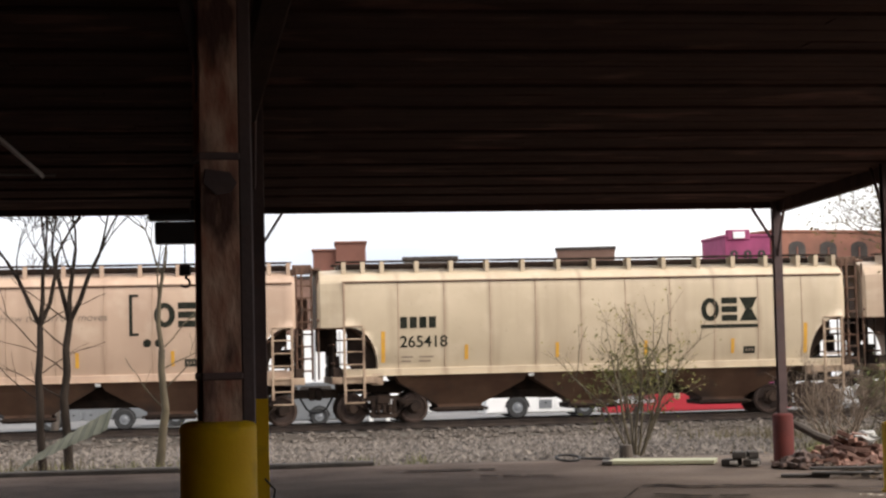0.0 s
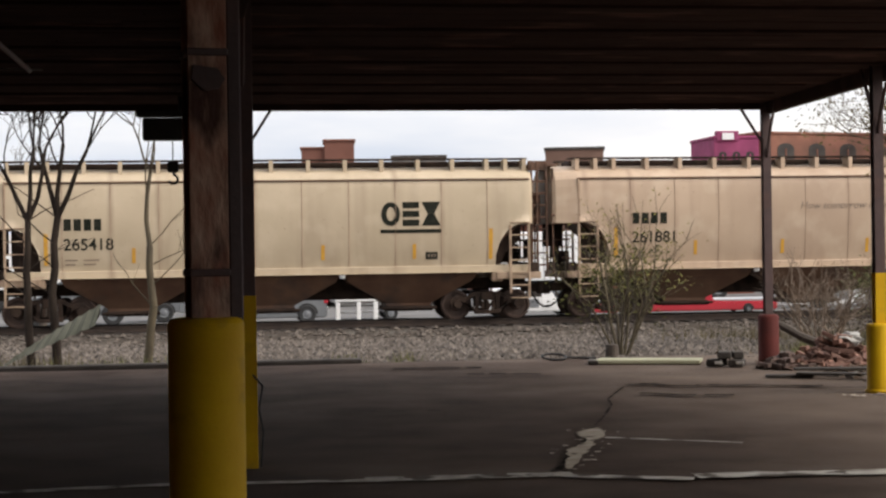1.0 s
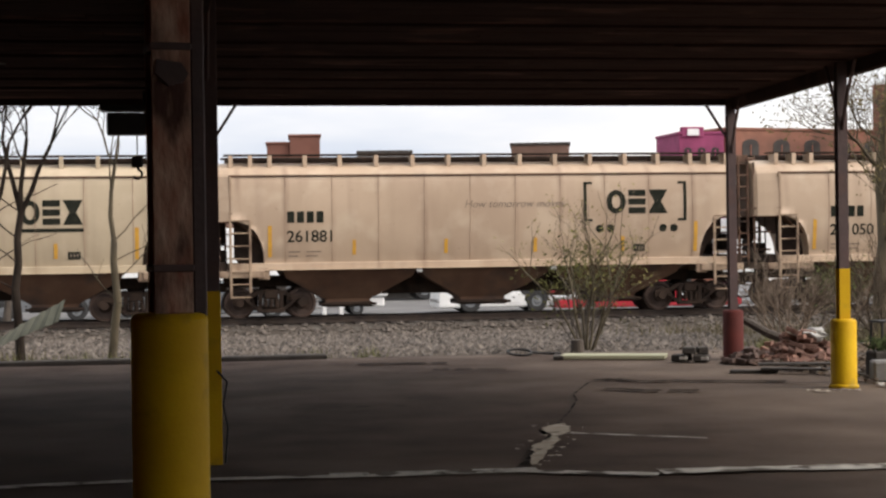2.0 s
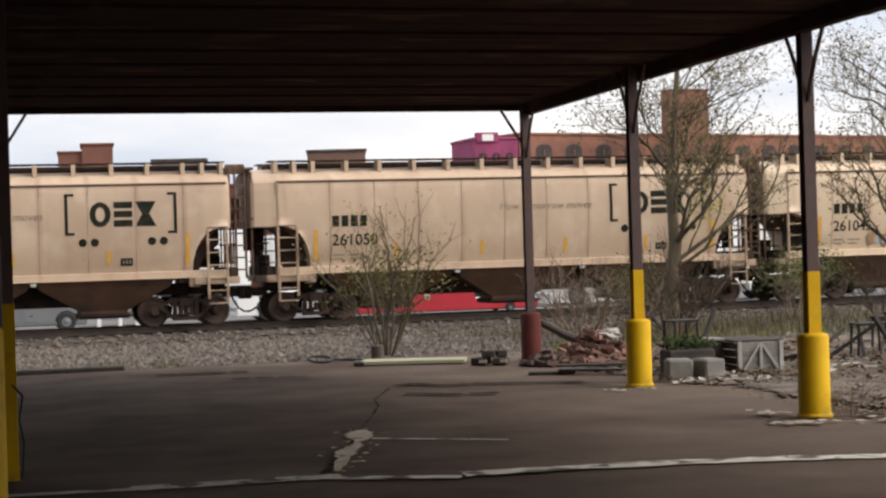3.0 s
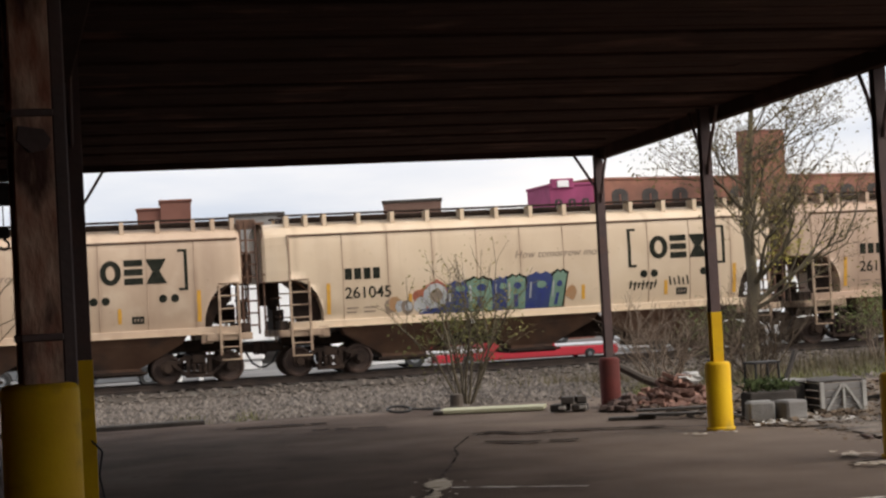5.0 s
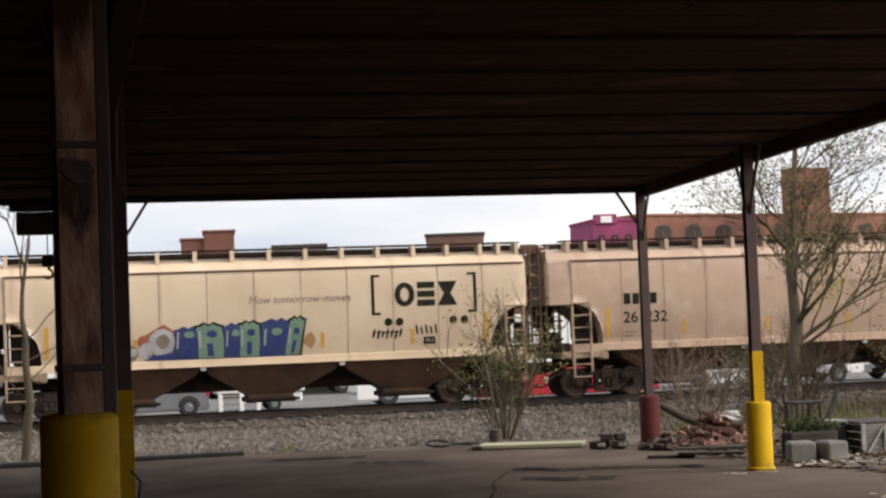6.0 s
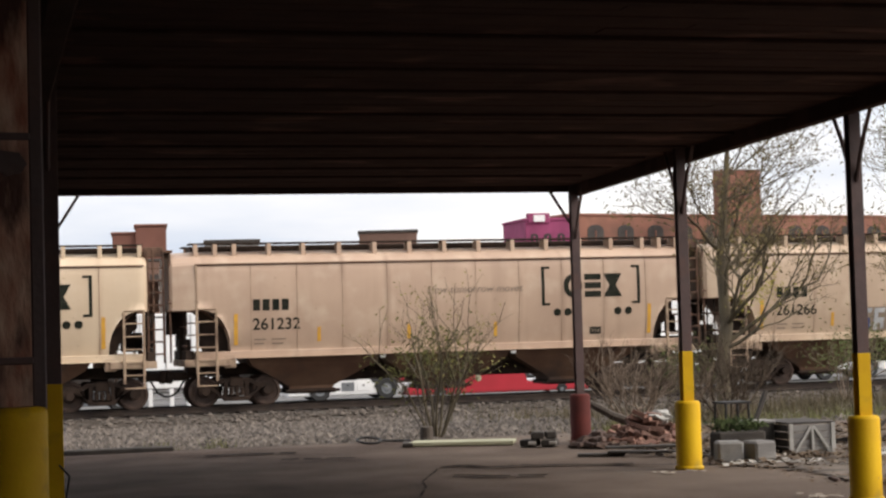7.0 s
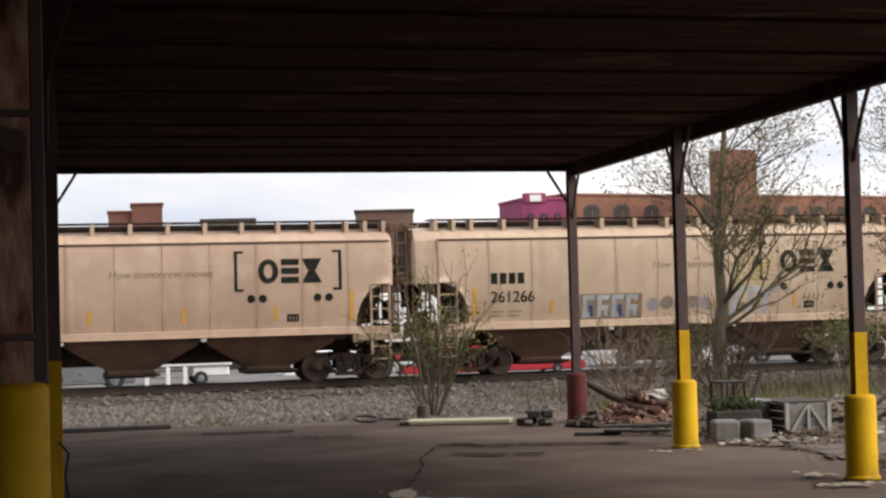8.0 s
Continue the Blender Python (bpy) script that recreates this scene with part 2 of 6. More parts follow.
BRICK = material("red_brick", (0.165, 0.070, 0.050), (0.22, 0.095, 0.068), 1.2, 0.9, 0, 0.3, 12, (0.12, 0.055, 0.042), 0.3)
BRICK_ORANGE = material("orange_brick", (0.26, 0.118, 0.080), (0.215, 0.093, 0.064), 1.0, 0.9, 0, 0.3, 12, (0.15, 0.075, 0.053), 0.3)
BROWN_BRICK = material("brown_brick", (0.13, 0.075, 0.055), (0.17, 0.10, 0.075), 1.0, 0.9, 0, 0.3, 12)
PINK = material("magenta_wall_paint", (0.30, 0.055, 0.135), (0.22, 0.04, 0.10), 1.0, 0.8, 0, 0.1, 12)
GLASS_DARK = material("dark_window_glass", (0.034, 0.028, 0.025), (0.06, 0.052, 0.046), 1, 0.45, 0, 0.02, 10, spec=0.25)
WHITE_PAINT = material("white_vehicle_paint", (0.80, 0.80, 0.79), (0.74, 0.74, 0.73), 1, 0.35, 0, 0.03, 10)
RED_VEHICLE = material("red_vehicle_paint", (0.42, 0.028, 0.042), (0.36, 0.025, 0.036), 1, 0.4, 0, 0.03, 10)
GREY_VEHICLE = material("grey_vehicle_paint", (0.16, 0.17, 0.18), (0.20, 0.21, 0.22), 1, 0.35, 0.2, 0.03, 10)
RUBBER = material("black_rubber", (0.02, 0.02, 0.02), (0.03, 0.03, 0.03), 5, 0.8, 0, 0.2, 30)
CHROME = material("bright_metal", (0.55, 0.55, 0.55), (0.65, 0.65, 0.65), 5, 0.3, 0.9, 0.03, 20)
BLACK_IRON = material("black_iron", (0.015, 0.014, 0.014), (0.03, 0.027, 0.025), 5, 0.7, 0.2, 0.2, 30)
SHEET_METAL = material("grey_green_sheet_metal", (0.12, 0.12, 0.095), (0.075, 0.078, 0.060), 2, 0.9, 0.0, 0.1, 20, spec=0.15)
BOARD = material("pale_weathered_board", (0.42, 0.41, 0.28), (0.34, 0.33, 0.22), 3, 0.85, 0, 0.3, 30, stretch=(0.3, 2, 2))
GREY_WOOD = material("grey_weathered_wood", (0.16, 0.15, 0.14), (0.24, 0.23, 0.215), 3, 0.9, 0, 0.4, 30, stretch=(0.4, 1, 2))
DARK_WOOD = material("charred_dark_wood", (0.035, 0.03, 0.026), (0.06, 0.05, 0.042), 3, 0.9, 0, 0.4, 30)
TIE_WOOD = material("creosote_tie", (0.026, 0.020, 0.017), (0.045, 0.036, 0.030), 3, 0.9, 0, 0.4, 30)
RAIL_STEEL = material("rusty_rail", (0.030, 0.021, 0.017), (0.052, 0.036, 0.027), 3, 0.8, 0.1, 0.2, 30)
LOOSE_BRICK = material("loose_red_brick", (0.145, 0.07, 0.05), (0.21, 0.118, 0.088), 6, 0.9, 0, 0.4, 40, vary=0.5)
GRAFFITI_BLUE = material("blue_spray_paint", (0.02, 0.032, 0.15), (0.035, 0.05, 0.12), 2, 0.5, 0, 0.03, 20)
GRAFFITI_DARK = material("navy_spray_paint", (0.02, 0.03, 0.11), (0.04, 0.06, 0.16), 2, 0.5, 0, 0.03, 20)
GRAFFITI_GREEN = material("green_spray_paint", (0.12, 0.20, 0.14), (0.17, 0.26, 0.19), 2, 0.5, 0, 0.03, 20)
GRAFFITI_WHITE = material("pale_spray_paint", (0.42, 0.42, 0.41), (0.27, 0.28, 0.29), 2, 0.5, 0, 0.03, 20)
GRAFFITI_DUSK = material("faded_blue_grey_spray", (0.24, 0.22, 0.24), (0.30, 0.25, 0.23), 2, 0.7, 0, 0.03, 20)
GRAFFITI_RED = material("red_spray_paint", (0.28, 0.07, 0.05), (0.32, 0.12, 0.06), 2, 0.5, 0, 0.03, 20)
GRAFFITI_ORANGE = material("orange_spray_paint", (0.36, 0.18, 0.08), (0.34, 0.21, 0.11), 2, 0.5, 0, 0.03, 20)

PATCH = material("pale_broken_concrete", (0.50, 0.44, 0.365), (0.33, 0.28, 0.22), 7, 0.95, 0, 0.5, 50, (0.09, 0.07, 0.055), 6, (0.58, 0.66), spec=0.15)
LITTER = material("mixed_litter", (0.09, 0.062, 0.042), (0.16, 0.12, 0.085), 9, 0.95, 0, 0.3, 40, (0.32, 0.29, 0.25), 2.2, (0.60, 0.68), spec=0.1)
CRACK = material("dark_crack_dirt", (0.014, 0.011, 0.009), (0.026, 0.020, 0.016), 5, 1.0, 0, 0.4, 40, spec=0.03)
DUST = material("dusty_yard_concrete", (0.105, 0.08, 0.061), (0.17, 0.135, 0.105), 2.6, 0.95, 0, 0.6, 40, (0.06, 0.048, 0.038), 1.6, (0.47, 0.62))
CONCRETE_GREY = material("grey_block_concrete", (0.17, 0.165, 0.155), (0.24, 0.23, 0.22), 5, 0.95, 0, 0.4, 40)
GREY_WOOD_PALE = material("pale_grey_wood", (0.30, 0.29, 0.27), (0.38, 0.37, 0.34), 4, 0.9, 0, 0.3, 30)
DARK_BRICK = material("sooty_brick", (0.07, 0.05, 0.042), (0.12, 0.075, 0.06), 6, 0.9, 0, 0.4, 40, vary=0.25)
STONE_RANDOM = material("ballast_stone_mix", (0.04, 0.032, 0.026), (0.17, 0.142, 0.118), 6.3, 0.95, 0, 0.4, 40)


# ---- mesh helpers ----
def box(bm, x0, x1, y0, y1, z0, z1, m=None):
    v = [Vector((x, y, z)) for z in (z0, z1) for y in (y0, y1) for x in (x0, x1)]
    v = [bm.verts.new(m @ q if m else q) for q in v]
    for f in ((0, 2, 3, 1), (4, 5, 7, 6), (0, 1, 5, 4), (2, 6, 7, 3), (0, 4, 6, 2), (1, 3, 7, 5)):
        bm.faces.new([v[i] for i in f])
    return bm


def soft_box(bm, x0, x1, y0, y1, z0, z1, r=0.01, m=None):
    """A box with chamfered edges."""
    b = bmesh.new()
    box(b, x0, x1, y0, y1, z0, z1)
    bmesh.ops.bevel(b, geom=b.edges[:], offset=r, segments=1, affect="EDGES")
    return merge(bm, b, m)


def merge(bm, b, m=None):
    if m:
        bmesh.ops.transform(b, matrix=m, verts=b.verts)
    tmp = bpy.data.meshes.new("tmp")
    b.to_mesh(tmp)
    b.free()
    bm.from_mesh(tmp)
    bpy.data.meshes.remove(tmp)
    return bm


def tube(bm, a, b, r0, r1=None, n=8, caps=True):
    a, b = Vector(a), Vector(b)
    r1 = r0 if r1 is None else r1
    d = (b - a).normalized()
    u = d.orthogonal().normalized()
    w = d.cross(u)
    rings = []
    for c, r in ((a, r0), (b, r1)):
        rings.append([bm.verts.new(c + u * (r * math.cos(2 * math.pi * i / n)) + w * (r * math.sin(2 * math.pi * i / n))) for i in range(n)])
    for i in range(n):
        bm.faces.new((rings[0][i], rings[0][(i + 1) % n], rings[1][(i + 1) % n], rings[1][i]))
    if caps:
        bm.faces.new(rings[0][::-1])
        bm.faces.new(rings[1])
    return bm


def lathe(bm, profile, n=24, m=None):
    """Turns (radius, height) pairs round the z axis."""
    rings = []
    for r, z in profile:
        rings.append([bm.verts.new((m or Matrix()) @ Vector((r * math.cos(2 * math.pi * i / n), r * math.sin(2 * math.pi * i / n), z))) for i in range(n)])
    for p, q in zip(rings, rings[1:]):
        for i in range(n):
            bm.faces.new((p[i], p[(i + 1) % n], q[(i + 1) % n], q[i]))
    bm.faces.new(rings[0][::-1])
    bm.faces.new(rings[-1])
    return bm


def prism(bm, outline, y0, y1, m=None):
    """Extrudes an (x, z) outline from y0 to y1."""
    a = [bm.verts.new((m or Matrix()) @ Vector((x, y0, z))) for x, z in outline]
    b = [bm.verts.new((m or Matrix()) @ Vector((x, y1, z))) for x, z in outline]
    k = len(a)
    bm.faces.new(a)
    bm.faces.new(b[::-1])
    for i in range(k):
        bm.faces.new((a[(i + 1) % k], a[i], b[i], b[(i + 1) % k]))
    return bm


def mesh_of(name, bm, mat, smooth=False):
    bmesh.ops.recalc_face_normals(bm, faces=bm.faces)
    me = bpy.data.meshes.new(name)
    bm.to_mesh(me)
    bm.free()
    me.materials.append(mat)
    if smooth:
        for f in me.polygons:
            f.use_smooth = True
    return me


def part(name, bm, mat, parent=None, label="", smooth=False):
    ob = new(name, mesh_of(name, bm, mat, smooth))
    if parent:
        ob.parent = parent
    return tagged(ob, label)


def shared(name, mesh, m, parent):
    ob = new(name, mesh)
    ob.parent = parent
    ob.matrix_basis = m
    return ob


def thing(name, m, label, category, group="", kind=""):
    ob = new(name)
    ob.matrix_basis = m
    return tagged(ob, label, category, group, kind)


def letters(name, words, size, mat, m, parent, shear=0.0, bold=0.0, label=""):
    cu = bpy.data.curves.new(name, "FONT")
    cu.body, cu.size, cu.extrude, cu.shear, cu.offset = words, size, 0.004, shear, bold
    tmp = new("tmp_text", cu)
    bpy.context.view_layer.update()
    me = bpy.data.meshes.new_from_object(tmp.evaluated_get(bpy.context.evaluated_depsgraph_get()))
    bpy.data.objects.remove(tmp)
    bpy.data.curves.remove(cu)
    bm = bmesh.new()
    bm.from_mesh(me)
    bpy.data.meshes.remove(me)
    bmesh.ops.transform(bm, matrix=m, verts=bm.verts)
    return painted(name, bm, mat, parent, label)


# ---- setting: ground, track, canopy ----
EDGE = 25.2          # far edge of the asphalt floor
TRACK_Y, RAIL_Z = 50.96, -0.39
EAVE_Y, EAVE_X, ROOF_Z = 23.05, 8.05, 3.50
CAR_PITCH, SPEED, TRAIN_X = 16.17, -9.03, -4.39


def ground_z(x, y):
    """Height of the ground beyond the asphalt edge."""
    if y < EDGE:
        return -0.02
    if y < 47.6:
        k = (y - EDGE) / (47.6 - EDGE)
        return -0.10 - 0.72 * k + 0.05 * noise.noise((x * 0.5, y * 0.5, 0))
    if y < 49.4:
        return -0.82 + 0.22 * (y - 47.6) / 1.8
    if y < 52.6:
        return -0.60
    if y < 55:
        return -0.60 - 0.45 * (y - 52.6) / 2.4
    return -1.05


def build_ground():
    bm = bmesh.new()
    xs = [-900, -200, -60] + [-30 + 0.6 * i for i in range(135)] + [60, 90, 200, 900]
    ys = [-300, -60, 0, 12, 25.1, 25.2] + [25.6 + 0.42 * i for i in range(52)] + [47.6, 48.5, 49.4, 51, 52.6, 53.8, 55, 60, 80, 130, 300, 900, 2500]
    grid = [[bm.verts.new((x, y, ground_z(x, y) - (0.06 if y < EDGE else 0))) for x in xs] for y in ys]
    for r, s in zip(grid, grid[1:]):
        for i in range(len(xs) - 1):
            bm.faces.new((r[i], r[i + 1], s[i + 1], s[i]))
    g = part("ground", bm, GRAVEL, None, smooth=True)
    tagged(g, "grey gravel ballast ground sloping down to the railway", "ground", kind="structure")
    bm = bmesh.new()
    box(bm, -400, 600, 55.5, 900, -1.4, -1.02)
    tagged(part("lot_pavement", bm, LOT), "pale concrete parking lot behind the railway", "pavement", kind="structure")


def build_floor():
    bm = bmesh.new()
    nx, ny = 70, 60
    x0, x1, y0, y1 = -30.0, 40.0, -12.0, EDGE
    rows = []
    for j in range(ny + 1):
        y = y0 + (y1 - y0) * j / ny
        rows.append([bm.verts.new((x0 + (x1 - x0) * i / nx, y + (0.12 * noise.noise((i * 0.7, 3, 0)) if j == ny else 0),
                                   0.012 * noise.noise((i * 0.35, j * 0.35, 1)))) for i in range(nx + 1)])
    for r, s in zip(rows, rows[1:]):
        for i in range(nx):
            bm.faces.new((r[i], r[i + 1], s[i + 1], s[i]))
    ex = bmesh.ops.extrude_face_region(bm, geom=bm.faces[:])
    for v in ex["geom"]:
        if isinstance(v, bmesh.types.BMVert):
            v.co.z -= 0.25
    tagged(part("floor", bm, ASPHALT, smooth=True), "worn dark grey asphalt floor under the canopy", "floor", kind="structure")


def build_track():
    track = thing("railway_track", pose(0, TRACK_Y, RAIL_Z), "rusty steel rails on dark wooden ties in ballast", "railway track", kind="structure")
    prof = [(-0.07, -0.17), (0.07, -0.17), (0.07, -0.155), (0.012, -0.13), (0.012, -0.045), (0.036, -0.035), (0.036, -0.004), (0.028, 0), (-0.028, 0), (-0.036, -0.004), (-0.036, -0.035), (-0.012, -0.045), (-0.012, -0.13), (-0.07, -0.155)]
    for side in (-0.755, 0.755):
        bm = bmesh.new()
        prism(bm, prof, -120, 90, Matrix.Translation((0, side, 0)) @ Matrix.Rotation(radians(-90), 4, "Z"))
        part("rail", bm, RAIL_STEEL, track)
    bm = bmesh.new()
    soft_box(bm, -0.11, 0.11, -1.3, 1.3, -0.36, -0.175, 0.012)
    tie = mesh_of("tie", bm, TIE_WOOD)
    for i in range(140):
        shared("tie", tie, pose(-25 + 0.52 * i, random.uniform(-0.05, 0.05), 0, 0, 0, random.uniform(-1.5, 1.5)), track)


def build_canopy():
    # the deck in boards with gaps, kept in one ceiling mesh
    bm = bmesh.new()
    y = -6.0
    while y < EAVE_Y - 0.1:
        w = random.uniform(0.17, 0.21)
        x = -3.6
        while x < EAVE_X:
            ln = min(random.uniform(2.4, 4.8), EAVE_X - x)
            dz = random.uniform(0, 0.007)
            box(bm, x, x + ln - 0.006, y, min(y + w - 0.008, EAVE_Y), ROOF_Z + 0.05 + dz, ROOF_Z + 0.09 + dz)
            x += ln
        y += w
    tagged(part("ceiling", bm, CEIL_WOOD), "sooty dark brown wooden roof deck of the canopy", "ceiling", kind="structure")
    bm = bmesh.new()
    box(bm, -3.6, EAVE_X + 0.1, -6.1, EAVE_Y + 0.05, ROOF_Z + 0.12, ROOF_Z + 0.34)
    tagged(part("canopy_roof", bm, CEIL_WOOD), "dark weathered flat canopy roof covering", "roof", kind="structure")
    frame_ob = thing("canopy_frame", Matrix(), "dark wooden battens and eave beams under the canopy roof", "roof frame", kind="structure")
    bm = bmesh.new()
    soft_box(bm, -3.6, EAVE_X - 0.5, -0.045, 0.045, 0.024, 0.05, 0.004)
    joist = mesh_of("batten", bm, BEAM_WOOD)
    y = -5.7
    while y < EAVE_Y - 0.4:
        shared("batten", joist, pose(0, y, ROOF_Z + 0.004, 0, 0, random.uniform(-0.08, 0.08)), frame_ob)
        y += random.uniform(1.0, 1.55)
    bm = bmesh.new()
    soft_box(bm, -3.6, EAVE_X + 0.04, EAVE_Y - 0.09, EAVE_Y, ROOF_Z - 0.03, ROOF_Z + 0.27, 0.01)
    part("front_eave_beam", bm, BEAM_WOOD, frame_ob)
    bm = bmesh.new()
    soft_box(bm, -0.06, 0.06, -29, 0, -0.095, 0.27, 0.01, pose(8.03, EAVE_Y - 0.1, ROOF_Z, 0, 0, -3.7))
    part("side_eave_beam", bm, BEAM_WOOD, frame_ob)
    for bx in (0.45,):
        bm = bmesh.new()
        soft_box(bm, bx - 0.08, bx + 0.08, -6, EAVE_Y - 0.12, ROOF_Z - 0.17, ROOF_Z - 0.006, 0.012)
        part("main_beam", bm, BEAM_WOOD, frame_ob)
    # added wall behind the camera, never in view; cuts light on the left floor
    bm = bmesh.new()
    box(bm, -3.95, 2.6, -6.5, -6.12, -0.2, ROOF_Z + 0.3)
    tagged(part("wall_back", bm, BRICK), "added unseen brick wall that shades the floor from behind", "wall", kind="structure")
    # an added wall just out of view, which blocks light from the left
    bm = bmesh.new()
    box(bm, -3.95, -3.62, -6.1, EAVE_Y - 0.1, -0.2, ROOF_Z + 0.3)
    tagged(part("wall_side", bm, BRICK), "added unseen brick side wall that keeps light off the floor", "wall", kind="structure")


def i_section(bm, w, d, z0, z1, tf=0.014, tw=0.012):
    """A wide-flange steel column standing on z0."""
    soft_box(bm, -w / 2, w / 2, -d / 2, -d / 2 + tf, z0, z1, 0.003)
    soft_box(bm, -w / 2, w / 2, d / 2 - tf, d / 2, z0, z1, 0.003)
    box(bm, -tw / 2, tw / 2, -d / 2 + tf - 0.002, d / 2 - tf + 0.002, z0, z1)
    return bm


def sleeve(bm, r, h):
    lathe(bm, [(r + 0.02, 0), (r + 0.02, 0.028), (r + 0.018, 0.03), (r + 0.001, 0.043), (r, 0.047), (r, h - 0.032), (r - 0.002, h - 0.028), (r - 0.012, h - 0.008), (r - 0.04, h)], 44)
    return bm


def canopy_post(x, y, label, w=0.115, d=0.10, sleeve_r=0.14, sleeve_h=0.75, paint_to=1.295, sleeve_mat=None, post_mat=None, brace=((0, -1, 1, 1), (0, 1, 1, 1)), turn=0, shift=0.0):
    ob = thing("canopy_post", pose(x, y, 0, 0, 0, turn), label, "post", "posts of the canopy")
    top = ROOF_Z - 0.17
    bm = bmesh.new()
    i_section(bm, w, d, 0, ROOF_Z + 0.045)
    part("column", bm, post_mat or STEEL_DARK, ob).matrix_basis = pose(shift, 0, 0)
    if sleeve_h:
        bm = bmesh.new()
        sleeve(bm, sleeve_r, sleeve_h)
        part("sleeve", bm, sleeve_mat or YELLOW, ob, smooth=True)
    if paint_to:
        bm = bmesh.new()
        i_section(bm, w + 0.008, d + 0.008, max(sleeve_h - 0.02, 0.0), paint_to, 0.02, 0.018)
        part("painted_band", bm, YELLOW, ob, "yellow painted band")
    if brace:
        for sx, sy, kx, kz in brace:
            bm = bmesh.new()
            n0 = Vector((sx * 0.055, sy * 0.05, top - 0.52 * kz))
            pts = [n0 + Vector((sx * a * kx, sy * a * kx, b * kz)) for a, b in ((0, 0), (0.05, 0.16), (0.16, 0.40), (0.36, 0.72))]
            if sx:
                pts = [n0, n0 + Vector((sx * 0.08, 0, 0.12)), Vector((sx * (0.08 + 0.44 * kx), 0, ROOF_Z - 0.02))]
            for p, q in zip(pts, pts[1:]):
                tube(bm, p, q, 0.02, 0.02, 6)
            part("knee_brace", bm, STEEL_DARK, ob)
    return ob


def posts():
    canopy_post(7.95, 23.0 - 0.2, "dark brown steel corner post in a faded red sleeve", sleeve_h=0.68, paint_to=0, sleeve_mat=RED_PAINT, brace=((-1, 0, 0.62, 0.6), (0, -1, 1, 1)))
    canopy_post(7.53, 18.01, "dark brown steel post with bright yellow sleeve and band", turn=0)
    canopy_post(7.51, 13.99, "dark brown steel post with bright yellow sleeve and band", turn=0)
    canopy_post(7.15, 9.6, "dark brown steel post with bright yellow sleeve and band")
    canopy_post(0.92, 22.8, "dark brown steel post under the front eave", sleeve_h=0, paint_to=0, brace=((1, 0, 0.62, 0.6), (0, -1, 1, 1)))
    canopy_post(0.515, 13.2, "dark brown steel post with yellow painted lower part", sleeve_h=0, paint_to=1.29, w=0.15, d=0.16)
    canopy_post(0.135, 8.25, "rust-flaked steel column in a tall yellow sleeve", w=0.18, d=0.20, sleeve_r=0.178, sleeve_h=1.31, paint_to=0, post_mat=RUST_PAINT, brace=(), turn=8, shift=0.008)


# ---- hopper cars ----
HALF = 7.38
SECTION = [(1.38, 1.45), (1.46, 1.75), (1.54, 2.2), (1.592, 2.65), (1.615, 3.05), (1.612, 3.45), (1.588, 3.8), (1.555, 4.02), (1.50, 4.10), (1.33, 4.24), (1.05, 4.35), (0.6, 4.43), (0.0, 4.46)]


def half_width(z):
    for (a, z0), (b, z1) in zip(SECTION, SECTION[1:]):
        if z0 <= z <= z1:
            return a + (b - a) * (z - z0) / (z1 - z0)
    return 1.5


def floor_of_body(x):
    """The lower edge of the side sheet: arched up over the trucks at both ends."""
    a = abs(x) - 6.38
    if a <= 0:
        return 1.45
    k = min(a / 0.80, 1.0)
    return 1.6 + 1.15 * math.sqrt(max(0.0, 1 - (1 - k) ** 2))


def body_mesh(mat):
    bm = bmesh.new()
    xs = [-HALF, -7.18, -7.0, -6.85, -6.7, -6.58, -6.47, -6.40, -6.38]
    xs = [-8.08, -8.0, -7.8] + xs + [-6.38 + 1.276 * i for i in range(1, 10)] + [-x for x in xs[::-1]] + [7.46]
    rings = []
    for x in xs:
        zb = floor_of_body(x)
        k = 1.0 if abs(x) <= HALF + 0.001 else (0.97 if abs(x) < 7.9 else (0.95 if abs(x) < 8.05 else 0.88))
        pts = [(half_width(zb) * k, zb)]
        for w, z in SECTION:
            pts.append((w * k if z > zb else half_width(zb) * k, (max(z, zb) - 3.0) * (1 if k == 1 else 0.5 + 0.5 * k) + 3.0 if z > zb else zb + 0.0005))
        ring = [bm.verts.new((x, -w, z)) for w, z in pts] + [bm.verts.new((x, w, z)) for w, z in pts[-2::-1]]
        rings.append(ring)
    n = len(rings[0])
    for a, b in zip(rings, rings[1:]):
        for i in range(n):
            bm.faces.new((a[i], a[(i + 1) % n], b[(i + 1) % n], b[i]))
    bm.faces.new(rings[0])
    bm.faces.new(rings[-1][::-1])
    me = mesh_of("body", bm, mat)
    for f in me.polygons:
        f.use_smooth = abs(f.normal.x) < 0.5 and abs(f.center.x) < HALF
    return me


def rib_mesh(mat):
    """A weld seam that follows the side from sill to roof edge."""
    bm = bmesh.new()
    pts = [(w, z) for w, z in SECTION if z <= 4.05]
    prev = None
    for w, z in pts:
        row = [bm.verts.new((dx, -w - dy, z)) for dx, dy in ((-0.018, -0.01), (-0.009, 0.010), (0.009, 0.010), (0.018, -0.01))]
        if prev:
            for i in range(3):
                bm.faces.new((prev[i], prev[i + 1], row[i + 1], row[i]))
        prev = row
    return mesh_of("seam", bm, mat)


